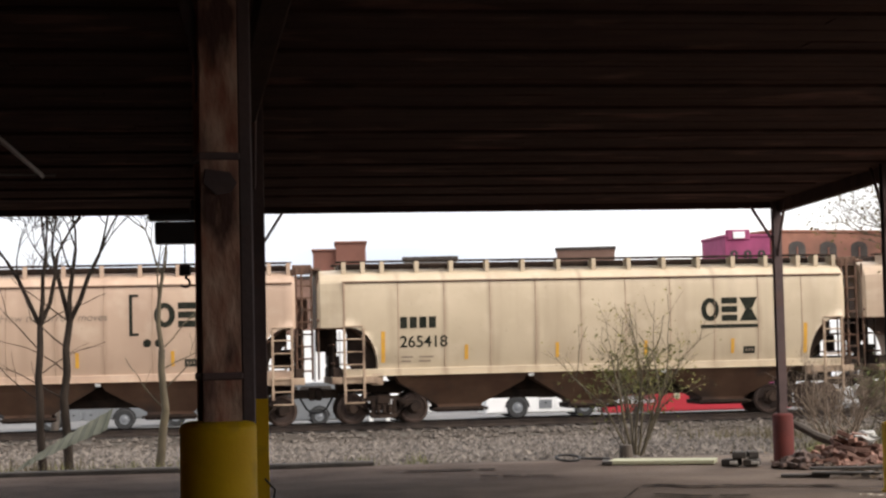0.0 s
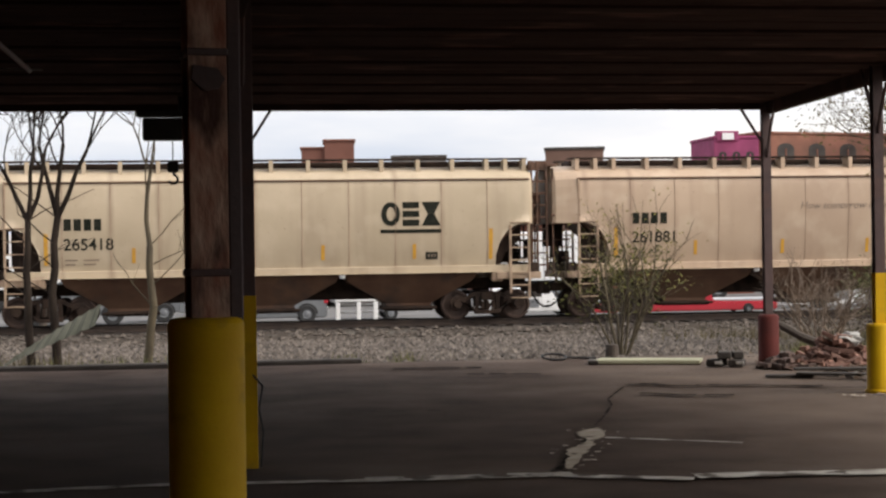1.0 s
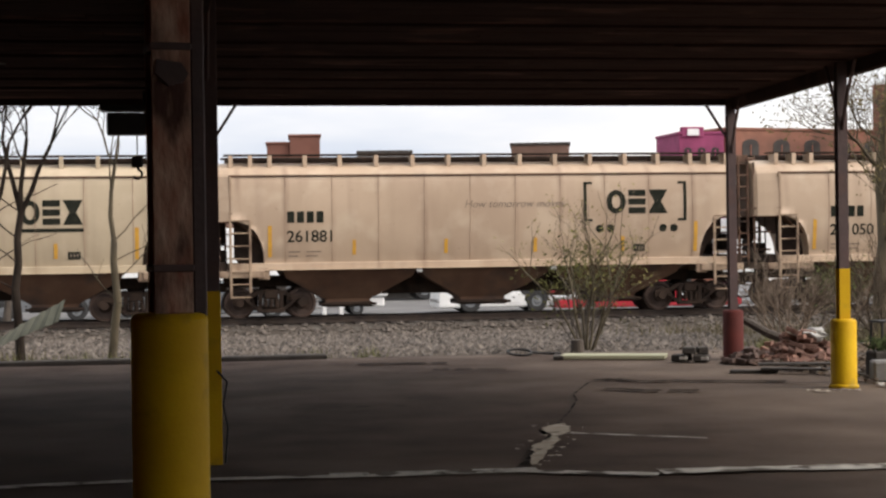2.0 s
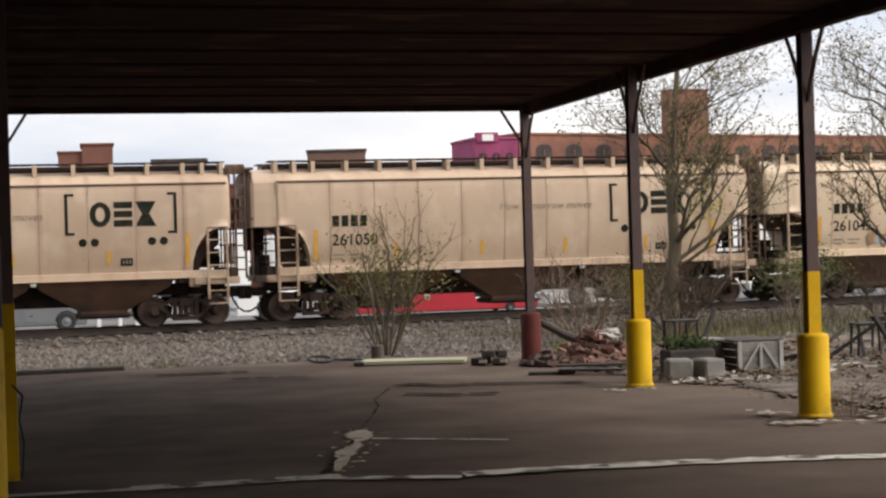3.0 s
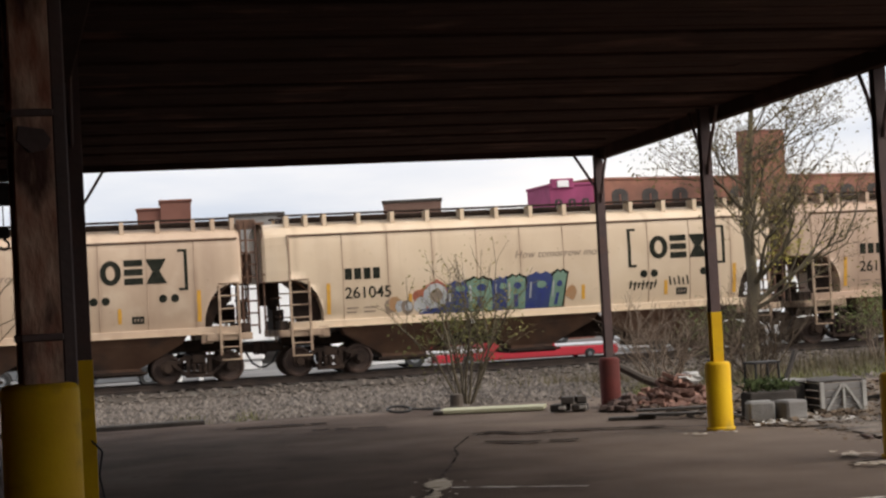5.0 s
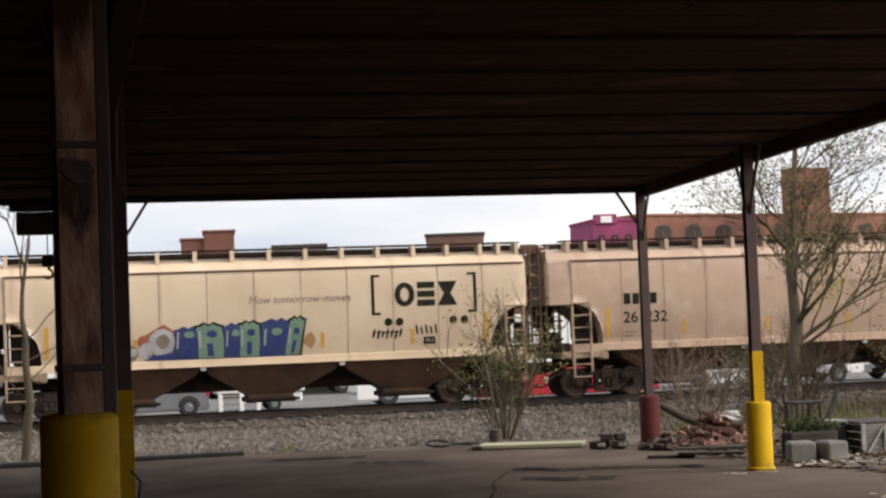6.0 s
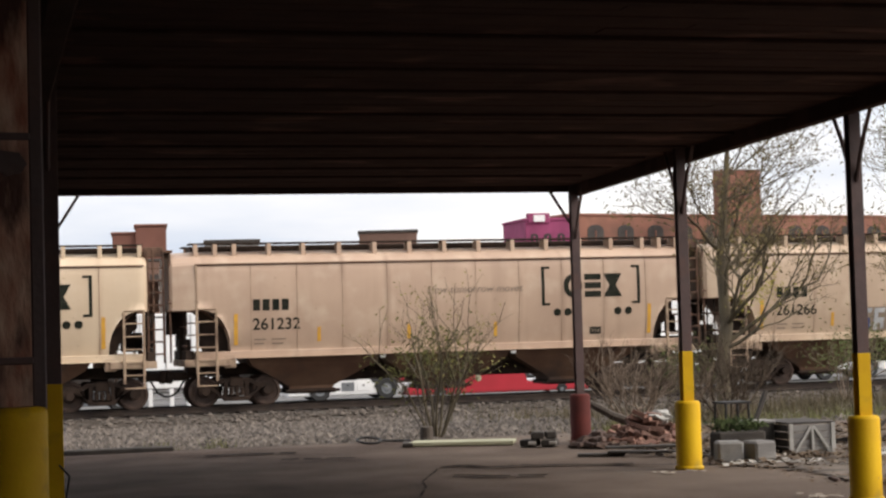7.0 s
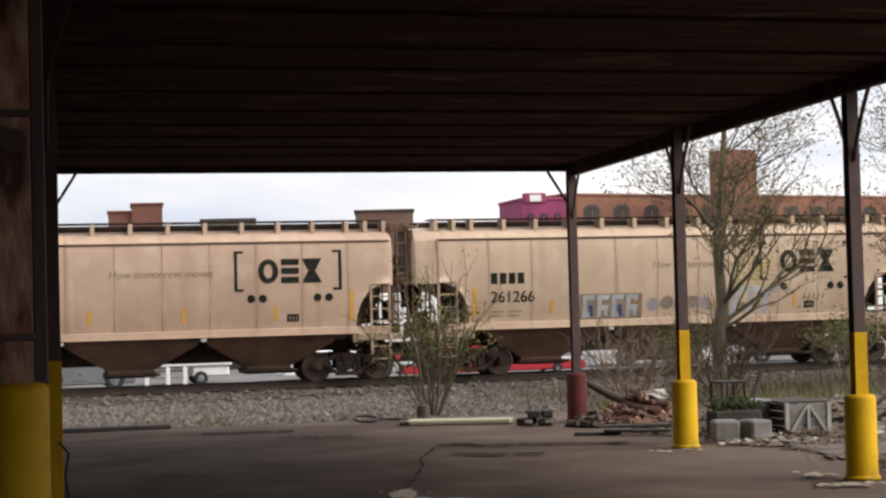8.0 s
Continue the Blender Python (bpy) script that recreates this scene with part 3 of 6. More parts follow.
def build_truck(parent, x, name="truck"):
    tr = new(name)
    tr.parent = parent
    tr.matrix_basis = pose(x, 0, 0)
    tagged(tr, "dark grimy two-axle freight truck")
    half = [(-1.08, 0.40), (-1.08, 0.56), (-0.94, 0.66), (-0.60, 0.66), (-0.40, 0.80), (0.40, 0.80), (0.60, 0.66), (0.94, 0.66), (1.08, 0.56), (1.08, 0.40), (0.96, 0.36), (0.94, 0.54), (0.62, 0.55), (0.36, 0.68), (-0.36, 0.68), (-0.62, 0.55), (-0.94, 0.54), (-0.96, 0.36)]
    for sy in (-1, 1):
        bm = bmesh.new()
        prism(bm, half, sy * 0.95, sy * 1.08)
        # tension members, spring seat and columns
        for e in (-1, 1):
            prism(bm, [(e * 0.78, 0.56), (e * 0.64, 0.56), (e * 0.34, 0.16), (e * 0.34, 0.30)], sy * 0.955, sy * 1.075)
            soft_box(bm, min(e * 0.24, e * 0.36), max(e * 0.24, e * 0.36), sy * 1.01 - 0.07, sy * 1.01 + 0.07, 0.22, 0.69, 0.012)
        soft_box(bm, -0.38, 0.38, sy * 1.02 - 0.10, sy * 1.02 + 0.10, 0.16, 0.28, 0.02)
        for hx in (-0.88, 0.88):
            tube(bm, (hx, sy * 0.96, 0.45), (hx, sy * 1.19, 0.45), 0.13, 0.12, 12)
        part("side_frame", bm, UNDER_STEEL, tr)
        for hx in (-0.16, 0, 0.16):
            bm = bmesh.new()
            lathe(bm, [(0.055, 0.30), (0.075, 0.33), (0.055, 0.36), (0.075, 0.39), (0.055, 0.42), (0.075, 0.45), (0.055, 0.48), (0.075, 0.51), (0.055, 0.54)], 10, Matrix.Translation((hx, sy * 1.11, 0)))
            part("coil_spring", bm, UNDER_STEEL, tr)
    bm = bmesh.new()
    soft_box(bm, -0.2, 0.2, -1.1, 1.1, 0.55, 0.82, 0.03)
    lathe(bm, [(0.25, 0.82), (0.25, 0.98), (0.18, 1.05)], 14)
    part("bolster", bm, UNDER_STEEL, tr)
    for wx in (-0.88, 0.88):
        bm = bmesh.new()
        spin = Matrix.Rotation(radians(90), 4, "X")
        for sy in (-1, 1):
            prof = [(0.10, 0.66), (0.13, 0.69), (0.16, 0.71), (0.33, 0.715), (0.36, 0.69), (0.445, 0.685), (0.445, 0.71), (0.42, 0.725), (0.415, 0.815), (0.36, 0.82), (0.34, 0.775), (0.17, 0.745), (0.14, 0.80), (0.09, 0.80)]
            lathe(bm, [(r, sy * z) for r, z in prof], 28, spin)
            for k in range(4):
                a = math.pi / 2 * k + 0.4
                tube(bm, (0.25 * math.cos(a), -sy * 0.76, 0.25 * math.sin(a)), (0.25 * math.cos(a), -sy * 0.79, 0.25 * math.sin(a)), 0.035, 0.035, 8)
        tube(bm, (0, -1.0, 0), (0, 1.0, 0), 0.085, 0.085, 12)
        ws = part("wheelset", bm, WHEEL_STEEL, tr)
        ws.matrix_basis = pose(wx, 0, 0.42)
    return tr


def hopper_car(mat, label):
    car = thing("hopper_car", Matrix(), label, "hopper car", "hopper cars of the train")
    shared("body", body_mesh(mat), Matrix(), car)
    rib = rib_mesh(HOPPER_SEAM)
    for i in range(10):
        x = -5.80 + 1.327 * i
        shared("seam", rib, pose(x, 0, 0), car)
        shared("seam", rib, pose(x, 0, 0, 0, 0, 180), car)
    for sy in (-1, 1):
        # the rail's rust-brown tone stands in for the thin shadow under the roof edge
        bm = bmesh.new()
        soft_box(bm, -HALF, HALF, sy * 1.57 - 0.03, sy * 1.57 + 0.03, 4.005, 4.055, 0.012)
        part("roof_chord", bm, HOPPER_RUST, car, "roof edge rail, rust-brown for the shadow line there")
        bm = bmesh.new()
        soft_box(bm, -HALF, HALF, sy * 1.41 - 0.05, sy * 1.41 + 0.05, 1.38, 1.57, 0.015)
        soft_box(bm, -HALF, HALF, sy * 1.47 - 0.08, sy * 1.47 + 0.06, 1.36, 1.39, 0.006)
        part("side_sill", bm, mat, car)
        # roof walk on brackets
        bm = bmesh.new()
        for k in range(3):
            soft_box(bm, -HALF - 0.1, HALF + 0.02, sy * 0.95 - 0.28 + 0.2 * k, sy * 0.95 - 0.12 + 0.2 * k, 4.62, 4.655, 0.005)
        part("running_board", bm, UNDER_STEEL, car, "dark steel roof walkway")
        bm = bmesh.new()
        box(bm, -0.012, 0.012, sy * 0.92 - 0.30, sy * 0.92 + 0.30, 4.36, 4.615)
        soft_box(bm, -0.06, 0.06, sy * 1.235 - 0.02, sy * 1.235 + 0.02, 4.27, 4.62, 0.006)
        br = mesh_of("walk_bracket", bm, mat)
        for i in range(17):
            shared("walk_bracket", br, pose((-7.3, -6.75, -6.2, -5.2, -4.2, -3.15, -2.1, -1.05, 0, 1.05, 2.1, 3.15, 4.2, 5.2, 6.2, 6.75, 7.3)[i], 0, 0), car)
    # roof hatch in dark steel, which also paints in the running boards' shadow
    bm = bmesh.new()
    soft_box(bm, -HALF, HALF, -0.55, 0.55, 4.42, 4.60, 0.03)
    part("hatch_cover", bm, UNDER_STEEL, car, "long trough hatch along the roof, darkened for the walkway shadow")
    # hopper bays
    for bx in (-3.95, 0.0, 3.95):
        bm = bmesh.new()
        rings = []
        for w, d, z in ((1.98, 1.36, 1.44), (1.80, 1.20, 1.14), (0.66, 0.66, 0.50), (0.62, 0.64, 0.36)):
            rings.append([bm.verts.new((bx + sx * w, sy * d, z)) for sx, sy in ((-1, -1), (1, -1), (1, 1), (-1, 1))])
        for a, b in zip(rings, rings[1:]):
            for i in range(4):
                bm.faces.new((a[i], a[(i + 1) % 4], b[(i + 1) % 4], b[i]))
        bm.faces.new(rings[0])
        bm.faces.new(rings[-1][::-1])
        part("discharge_bay", bm, HOPPER_RUST, car, "rust-brown discharge hopper")
        bm = bmesh.new()
        soft_box(bm, bx - 0.7, bx + 0.7, -0.8, 0.8, 0.28, 0.42, 0.02)
        tube(bm, (bx - 0.8, -0.86, 0.36), (bx + 0.8, -0.86, 0.36), 0.04, 0.04, 8)
        part("outlet_gate", bm, UNDER_STEEL, car)
    for bx in (-1.97, 1.97):
        bm = bmesh.new()
        soft_box(bm, bx - 0.08, bx + 0.08, -1.48, -1.38, 1.25, 1.37, 0.02)
        part("jacking_pad", bm, WHITE_PAINT, car, "small white jacking pad")
    bm = bmesh.new()
    soft_box(bm, -HALF - 0.1, HALF + 0.1, -0.32, 0.32, 0.88, 1.20, 0.02)
    soft_box(bm, -5.3, 5.3, -0.30, 0.30, 0.62, 1.46, 0.02)
    part("centre_sill", bm, UNDER_STEEL, car)
    for e in (-1, 1):
        # slope sheet inside the end opening
        bm = bmesh.new()
        prism(bm, [(e * 7.25, 2.84), (e * 7.29, 2.84), (e * 5.3, 1.25), (e * 5.2, 1.25)], -1.33, 1.33)
        part("slope_sheet", bm, HOPPER_RUST, car)
        bm = bmesh.new()
        if e < 0:
            prism(bm, [(-7.22, 2.80), (-5.4, 1.35), (-6.95, 1.35), (-7.22, 1.75)], -0.95, -0.89)
        else:
            prism(bm, [(7.22, 2.80), (5.4, 1.35), (6.55, 1.35), (6.75, 1.9), (7.22, 2.3)], -0.95, -0.89)
        part("gusset_panel", bm, UNDER_STEEL, car)
        # end ladder, brake stand and end crossbeam
        x = -7.62 if e < 0 else 7.72
        if e > 0:
            for lx in (7.50, 7.66, 7.94):
                bm = bmesh.new()
                soft_box(bm, lx - 0.03, lx + 0.03, -1.33, -1.25, 1.3, 4.5, 0.006)
                part("end_ladder_rail", bm, LADDER_RUST, car)
            for k in range(9):
                bm = bmesh.new()
                z = 1.55 + 0.345 * k
                soft_box(bm, 7.5, 7.94, -1.32, -1.27, z - 0.025, z + 0.025, 0.006)
                part("end_rung", bm, LADDER_RUST, car)
            bm = bmesh.new()
            soft_box(bm, 7.40, 8.22, -1.25, 1.25, 4.40, 4.47, 0.01)
            soft_box(bm, 7.40, 7.95, -1.30, -1.22, 4.28, 4.56, 0.01)
            part("end_walkway", bm, LADDER_RUST, car, "rust-brown walkway between the roofs")
            bm = bmesh.new()
            soft_box(bm, 7.55, 7.85, -0.9, 0.2, 2.75, 3.6, 0.03)
            part("brake_housing", bm, LADDER_RUST, car)
        else:
            for lz in (2.74, 2.98):
                bm = bmesh.new()
                tube(bm, (-8.12, -1.45, lz), (-7.30, -1.60, lz), 0.03, 0.03, 6)
                part("end_grab_rail", bm, LADDER_RUST, car)
            bm = bmesh.new()
            soft_box(bm, -8.02, -7.40, 0.3, 0.36, 2.08, 2.76, 0.01)
            soft_box(bm, -7.72, -7.40, -0.5, 0.3, 1.36, 1.95, 0.02)
            part("end_plate", bm, UNDER_STEEL, car)
            bm = bmesh.new()
            tube(bm, (-8.06, -1.36, 1.3), (-8.06, -1.36, 4.35), 0.03, 0.03, 6)
            part("end_ladder_rail", bm, LADDER_RUST, car)
        bm = bmesh.new()
        soft_box(bm, x - 0.09, x + 0.09, 0.2, 0.75, 1.75, 2.25, 0.03)
        part("brake_gear", bm, UNDER_STEEL, car)
        bm = bmesh.new()
        soft_box(bm, e * 7.55 - 0.12, e * 7.55 + 0.12, -1.5, 1.5, 1.36, 1.62, 0.02)
        part("end_crossbeam", bm, UNDER_STEEL, car)
        # end platform, posts and ladder
        bm = bmesh.new()
        soft_box(bm, min(e * 6.4, e * 7.7), max(e * 6.4, e * 7.7), -1.56, 1.56, 1.16, 1.36, 0.015)
        part("end_platform", bm, GRIMY_TAN, car)
        for sy in (-1, 1):
            bm = bmesh.new()
            soft_box(bm, e * 7.345 - 0.035, e * 7.345 + 0.035, sy * 1.58 - 0.04, sy * 1.58 + 0.04, 0.95, 4.02 if e < 0 else 2.8, 0.01)
            part("corner_post", bm, GRIMY_TAN, car)
            bm = bmesh.new()
            soft_box(bm, e * 6.80 - 0.035, e * 6.80 + 0.035, sy * 1.60 - 0.03, sy * 1.60 + 0.03, 0.75, 2.72, 0.008)
            soft_box(bm, e * 7.34 - 0.03, e * 7.34 + 0.03, sy * 1.60 - 0.03, sy * 1.60 + 0.03, 0.6, 1.3, 0.006)
            ladder = part("ladder", bm, GRIMY_TAN, car, "side ladder with steel rungs")
            for k in range(7):
                bm = bmesh.new()
                z = 0.62 + 0.36 * k
                tube(bm, (e * 7.33, sy * 1.61, z), (e * 6.80, sy * 1.61, z), 0.022, 0.022, 6)
                part("rung", bm, GRIMY_TAN, ladder)
            bm = bmesh.new()
            soft_box(bm, e * 6.42 - 0.17, e * 6.42 + 0.17, sy * 1.49 - 0.03, sy * 1.49 + 0.03, 1.10, 1.42, 0.03)
            part("jack_plate", bm, GRIMY_TAN, car)
        for gy in (-1.1, -0.55, 0.55, 1.1):
            bm = bmesh.new()
            tube(bm, (e * 7.62, gy, 1.36), (e * 7.62, gy, 2.75), 0.025, 0.025, 6)
            part("end_stanchion", bm, UNDER_STEEL, car)
        for z in (1.75, 2.28, 2.76):
            bm = bmesh.new()
            tube(bm, (e * 7.63, -1.5, z), (e * 7.63, 1.5, z), 0.028, 0.028, 6)
            part("end_handrail", bm, HOPPER_RUST, car)
        bm = bmesh.new()
        soft_box(bm, min(e * 7.4, e * 8.0), max(e * 7.4, e * 8.0), -0.11, 0.11, 0.75, 1.0, 0.03)
        soft_box(bm, min(e * 7.9, e * 8.085), max(e * 7.9, e * 8.085), -0.19, 0.19, 0.68, 1.06, 0.04)
        part("coupler", bm, UNDER_STEEL, car)
        bm = bmesh.new()
        pts = [(e * 7.6, -0.45, 0.8), (e * 7.8, -0.45, 0.45), (e * 7.98, -0.4, 0.33), (e * 8.08, -0.35, 0.32)]
        for p, q in zip(pts, pts[1:]):
            tube(bm, p, q, 0.03, 0.03, 6)
        part("brake_hose", bm, RUBBER, car)
        bar(car, "reflector_strip", e * 6.24 - 0.055, e * 6.24 + 0.055, 1.74, 2.62, YELLOW_STRIPE, "tall orange-yellow reflector strip")
        build_truck(car, e * 6.2)
    bm = bmesh.new()
    tube(bm, (6.9, 0.9, 1.9), (7.5, 0.9, 1.9), 0.28, 0.28, 14)
    part("air_tank", bm, UNDER_STEEL, car)
    for sx in (-3.85, -1.2, 1.42, 4.03):
        bar(car, "reflector_strip", sx - 0.05, sx + 0.05, 1.78, 2.20, YELLOW_STRIPE, "short orange-yellow reflector strip")
    bar(car, "data_plate", 4.36, 4.70, 1.76, 1.97, MARK, "dark stencilled data plate")
    for k in range(3):
        bar(car, "plate_print", 4.42 + 0.09 * k, 4.47 + 0.09 * k, 1.82, 1.91, MARK_FADED, lift=0.004)
    return car


FACE = -1.612


def painted(name, bm, mat, parent, label=""):
    """A thin coat of paint, bent to the bulge of the car's near side."""
    zs = [v.co.z for v in bm.verts]
    z = 1.5
    while z < max(zs):
        if z > min(zs):
            bmesh.ops.bisect_plane(bm, geom=bm.verts[:] + bm.edges[:] + bm.faces[:], plane_co=(0, 0, z), plane_no=(0, 0, 1))
        z += 0.15
    bmesh.ops.triangulate(bm, faces=bm.faces[:])
    for v in bm.verts:
        v.co.y += -FACE - half_width(v.co.z) - 0.004
    return part(name, bm, mat, parent, label)


def bar(parent, name, x0, x1, z0, z1, mat, label="", skew=0.0, lift=0.0):
    """A flat painted shape on the near side of a car."""
    bm = bmesh.new()
    prism(bm, [(x0, z0), (x1, z0), (x1 + skew, z1), (x0 + skew, z1)], FACE - 0.006 - lift, FACE + 0.006)
    return painted(name, bm, mat, parent, label)


def disc(parent, name, x, z, r, mat):
    bm = bmesh.new()
    tube(bm, (x, FACE + 0.006, z), (x, FACE - 0.006, z), r, r, 18)
    return painted(name, bm, mat, parent)


def emblem(car, x0, z0, w, h, mat):
    """The owner's mark, as three heavy plain shapes: a ring, stacked bars and two wedges."""
    cw = w / 3.15
    n = 20
    bm = bmesh.new()
    turns = [(math.cos(2 * math.pi * i / n), math.sin(2 * math.pi * i / n)) for i in range(n)]
    loops = [[bm.verts.new((x0 + cw * (0.5 + rx * c), y, z0 + h * (0.5 + rz * d))) for c, d in turns] for rx, rz, y in ((0.5, 0.5, FACE - 0.006), (0.22, 0.29, FACE - 0.006), (0.22, 0.29, FACE + 0.006), (0.5, 0.5, FACE + 0.006))]
    for u, v in zip(loops, loops[1:] + loops[:1]):
        for i in range(n):
            bm.faces.new((u[i], u[(i + 1) % n], v[(i + 1) % n], v[i]))
    painted("emblem_ring", bm, mat, car, "heavy dark ring of the emblem")
    a = x0 + (w - cw) / 2
    for q in range(3):
        z = z0 + h * 0.37 * q
        bar(car, "emblem_bar", a + cw * 0.06, a + cw * 0.94, z, z + h * 0.26, mat, "heavy dark bar of the emblem")
    a, b = x0 + w - cw, x0 + w
    c = (a + b) / 2
    for z, zm in ((z0, z0 + h * 0.498), (z0 + h, z0 + h * 0.502)):
        bm = bmesh.new()
        prism(bm, [(a, z), (b, z), (c + cw * 0.17, zm), (c - cw * 0.17, zm)], FACE - 0.006, FACE + 0.006)
        painted("emblem_wedge", bm, mat, car, "heavy dark wedge of the emblem")


UPRIGHT = (90, 0, 0)


def mark_car(car, number, style, mat=None, slogan=None):
    mat = mat or MARK
    # the owner's initials as plain bars, the number as painted figures
    for k in range(4):
        bar(car, "initial_bar", -5.75 + 0.275 * k, -5.75 + 0.275 * k + 0.20, 2.70, 3.02, mat)
    if number:
        letters("car_number", number, 0.46, mat, pose(-5.77, FACE - 0.002, 2.16, *UPRIGHT), car, 0, 0.005, "painted dark car number")
    for k, w in enumerate((0.34, 0.42)):
        bar(car, "small_print", -5.72 + 0.5 * k, -5.72 + 0.5 * k + w, 1.86, 1.90, MARK_FADED)
        bar(car, "small_print", -5.72 + 0.5 * k, -5.72 + 0.5 * k + w * 0.8, 1.74, 1.78, MARK_FADED)
    if style == "underline":
        emblem(car, 3.08, 2.72, 1.70, 0.68, mat)
        bar(car, "emblem_underline", 3.06, 4.80, 2.52, 2.62, mat)
    else:
        emblem(car, 3.53, 2.86, 1.84, 0.69, mat)
        for e, x in ((1, 2.85), (-1, 5.95)):
            for z in (2.64, 3.72):
                bar(car, "bracket_arm", min(x, x + e * 0.26), max(x, x + e * 0.26), z, z + 0.07, mat)
            bar(car, "bracket_stem", min(x, x + e * 0.09), max(x, x + e * 0.09), 2.71, 3.72, mat)
        for dx in (3.33, 3.66, 5.24, 5.57):
            disc(car, "emblem_dot", dx, 2.43, 0.115, mat)
        letters("slogan", "How tomorrow moves", 0.31, slogan or MARK_FADED, pose(-0.68, FACE - 0.002, 3.08, *UPRIGHT), car, 0.25, 0.0, "faded slanted slogan lettering")
    return car


def blob(cx, cz, rx, rz, seed, n=9):
    return [(cx + rx * math.cos(2 * math.pi * i / n) * (1 + 0.28 * noise.noise((seed, i * 0.9, 0))), cz + rz * math.sin(2 * math.pi * i / n) * (1 + 0.35 * noise.noise((seed, i * 0.9, 5)))) for i in range(n)]


def splash(car, outline, mat, lift):
    bm = bmesh.new()
    prism(bm, outline, FACE - 0.004 - lift, FACE + 0.006)
    painted("spray_shape", bm, mat, car)


def graffiti_blue(car):
    """Overlapping plain sprayed shapes in blue, green, grey and rust."""
    # a faint swirl of small rounded shapes
    for k, (x, z, r, m) in enumerate(((-4.45, 1.86, 0.18, MARK_FADED), (-4.30, 1.92, 0.20, GRAFFITI_ORANGE), (-4.16, 1.86, 0.15, GRAFFITI_WHITE), (-3.95, 1.82, 0.19, MARK_FADED), (-3.90, 1.84, 0.11, GRAFFITI_WHITE), (-3.62, 2.12, 0.16, GRAFFITI_RED), (-3.55, 1.86, 0.20, GRAFFITI_WHITE))):
        splash(car, blob(x, z, r, r * 1.15, k), m, 0.001 * k)
    splash(car, blob(-3.12, 2.10, 0.44, 0.46, 7), GRAFFITI_RED, 0.004)
    splash(car, blob(-3.10, 2.10, 0.37, 0.40, 8), GRAFFITI_WHITE, 0.007)
    splash(car, blob(-3.08, 2.12, 0.20, 0.20, 9), MARK_FADED, 0.010)
    splash(car, [(-3.6, 1.60), (-2.6, 1.58), (-2.6, 1.80), (-3.5, 1.74)], GRAFFITI_BLUE, 0.005)
    # slabs with dark rims, blue and pale green by turns
    slabs = ((-2.42, 0.40, 2.46, 0.10, GRAFFITI_BLUE), (-1.62, 0.42, 2.56, -0.06, GRAFFITI_GREEN), (-0.95, 0.30, 2.52, 0.08, GRAFFITI_BLUE), (-0.42, 0.32, 2.58, 0.0, GRAFFITI_GREEN), (0.30, 0.42, 2.60, 0.12, GRAFFITI_BLUE), (0.92, 0.24, 2.66, 0.16, GRAFFITI_GREEN))
    for k, (cx, hw, top, tilt, m) in enumerate(slabs):
        cx, hw = -2.8 + (cx + 2.8) * 0.90, hw * 0.90
        for rim, mm, lift in ((0.06, GRAFFITI_DARK if m is GRAFFITI_BLUE else MARK, 0.004), (0.0, m, 0.009)):
            w = hw + rim
            z0, z1 = 1.60 - rim * 0.3, top + rim
            bumpy = [(cx + tilt + w * (0.96 - 0.32 * i), z1 - (0.07 if i % 2 else 0.0) - (0.10 if i in (0, 6) else 0.0)) for i in range(7)]
            splash(car, [(cx - w * 0.94, z0), (cx + w * 0.92, z0), (cx + w * 1.0 + tilt * 0.4, (z0 + z1) / 2)] + bumpy + [(cx - w * 0.9 + tilt * 0.4, (z0 + z1) / 2)], mm, lift + 0.0005 * k)
        other = GRAFFITI_GREEN if m is GRAFFITI_BLUE else GRAFFITI_BLUE
        bar(car, "spray_stroke", cx - hw * 0.25, cx + hw * 0.2, 1.66, 2.02, other if k % 2 else GRAFFITI_DARK, skew=tilt * 0.5, lift=0.016)
        splash(car, blob(cx + tilt * 0.6 + hw * 0.15, 2.28, hw * 0.42, 0.10, 30 + k), GRAFFITI_DARK if m is GRAFFITI_GREEN else other, 0.017)
        bar(car, "spray_highlight", cx - hw * 0.8 + tilt * 0.4, cx - hw * 0.66 + tilt * 0.4, 1.9, 2.36, GRAFFITI_WHITE, skew=tilt * 0.3, lift=0.018)
    splash(car, blob(1.05, 2.0, 0.17, 0.22, 41), GRAFFITI_ORANGE, 0.003)
    bar(car, "spray_tag", 0.98, 1.16, 1.92, 1.98, MARK)
    # small dark scribbled tags
    for k in range(7):
        bar(car, "spray_tag", 2.86 + 0.13 * k, 2.91 + 0.13 * k, 2.0 - 0.05 * (k % 2), 2.24 - 0.03 * (k % 3), MARK, skew=0.05)
        bar(car, "spray_tag", 2.86 + 0.13 * k, 2.96 + 0.13 * k, 2.12, 2.16, MARK, lift=0.002)
    for k in range(5):
        bar(car, "spray_tag", 4.16 + 0.14 * k, 4.21 + 0.14 * k, 2.06, 2.32 - 0.05 * (k % 2), MARK, skew=-0.04)


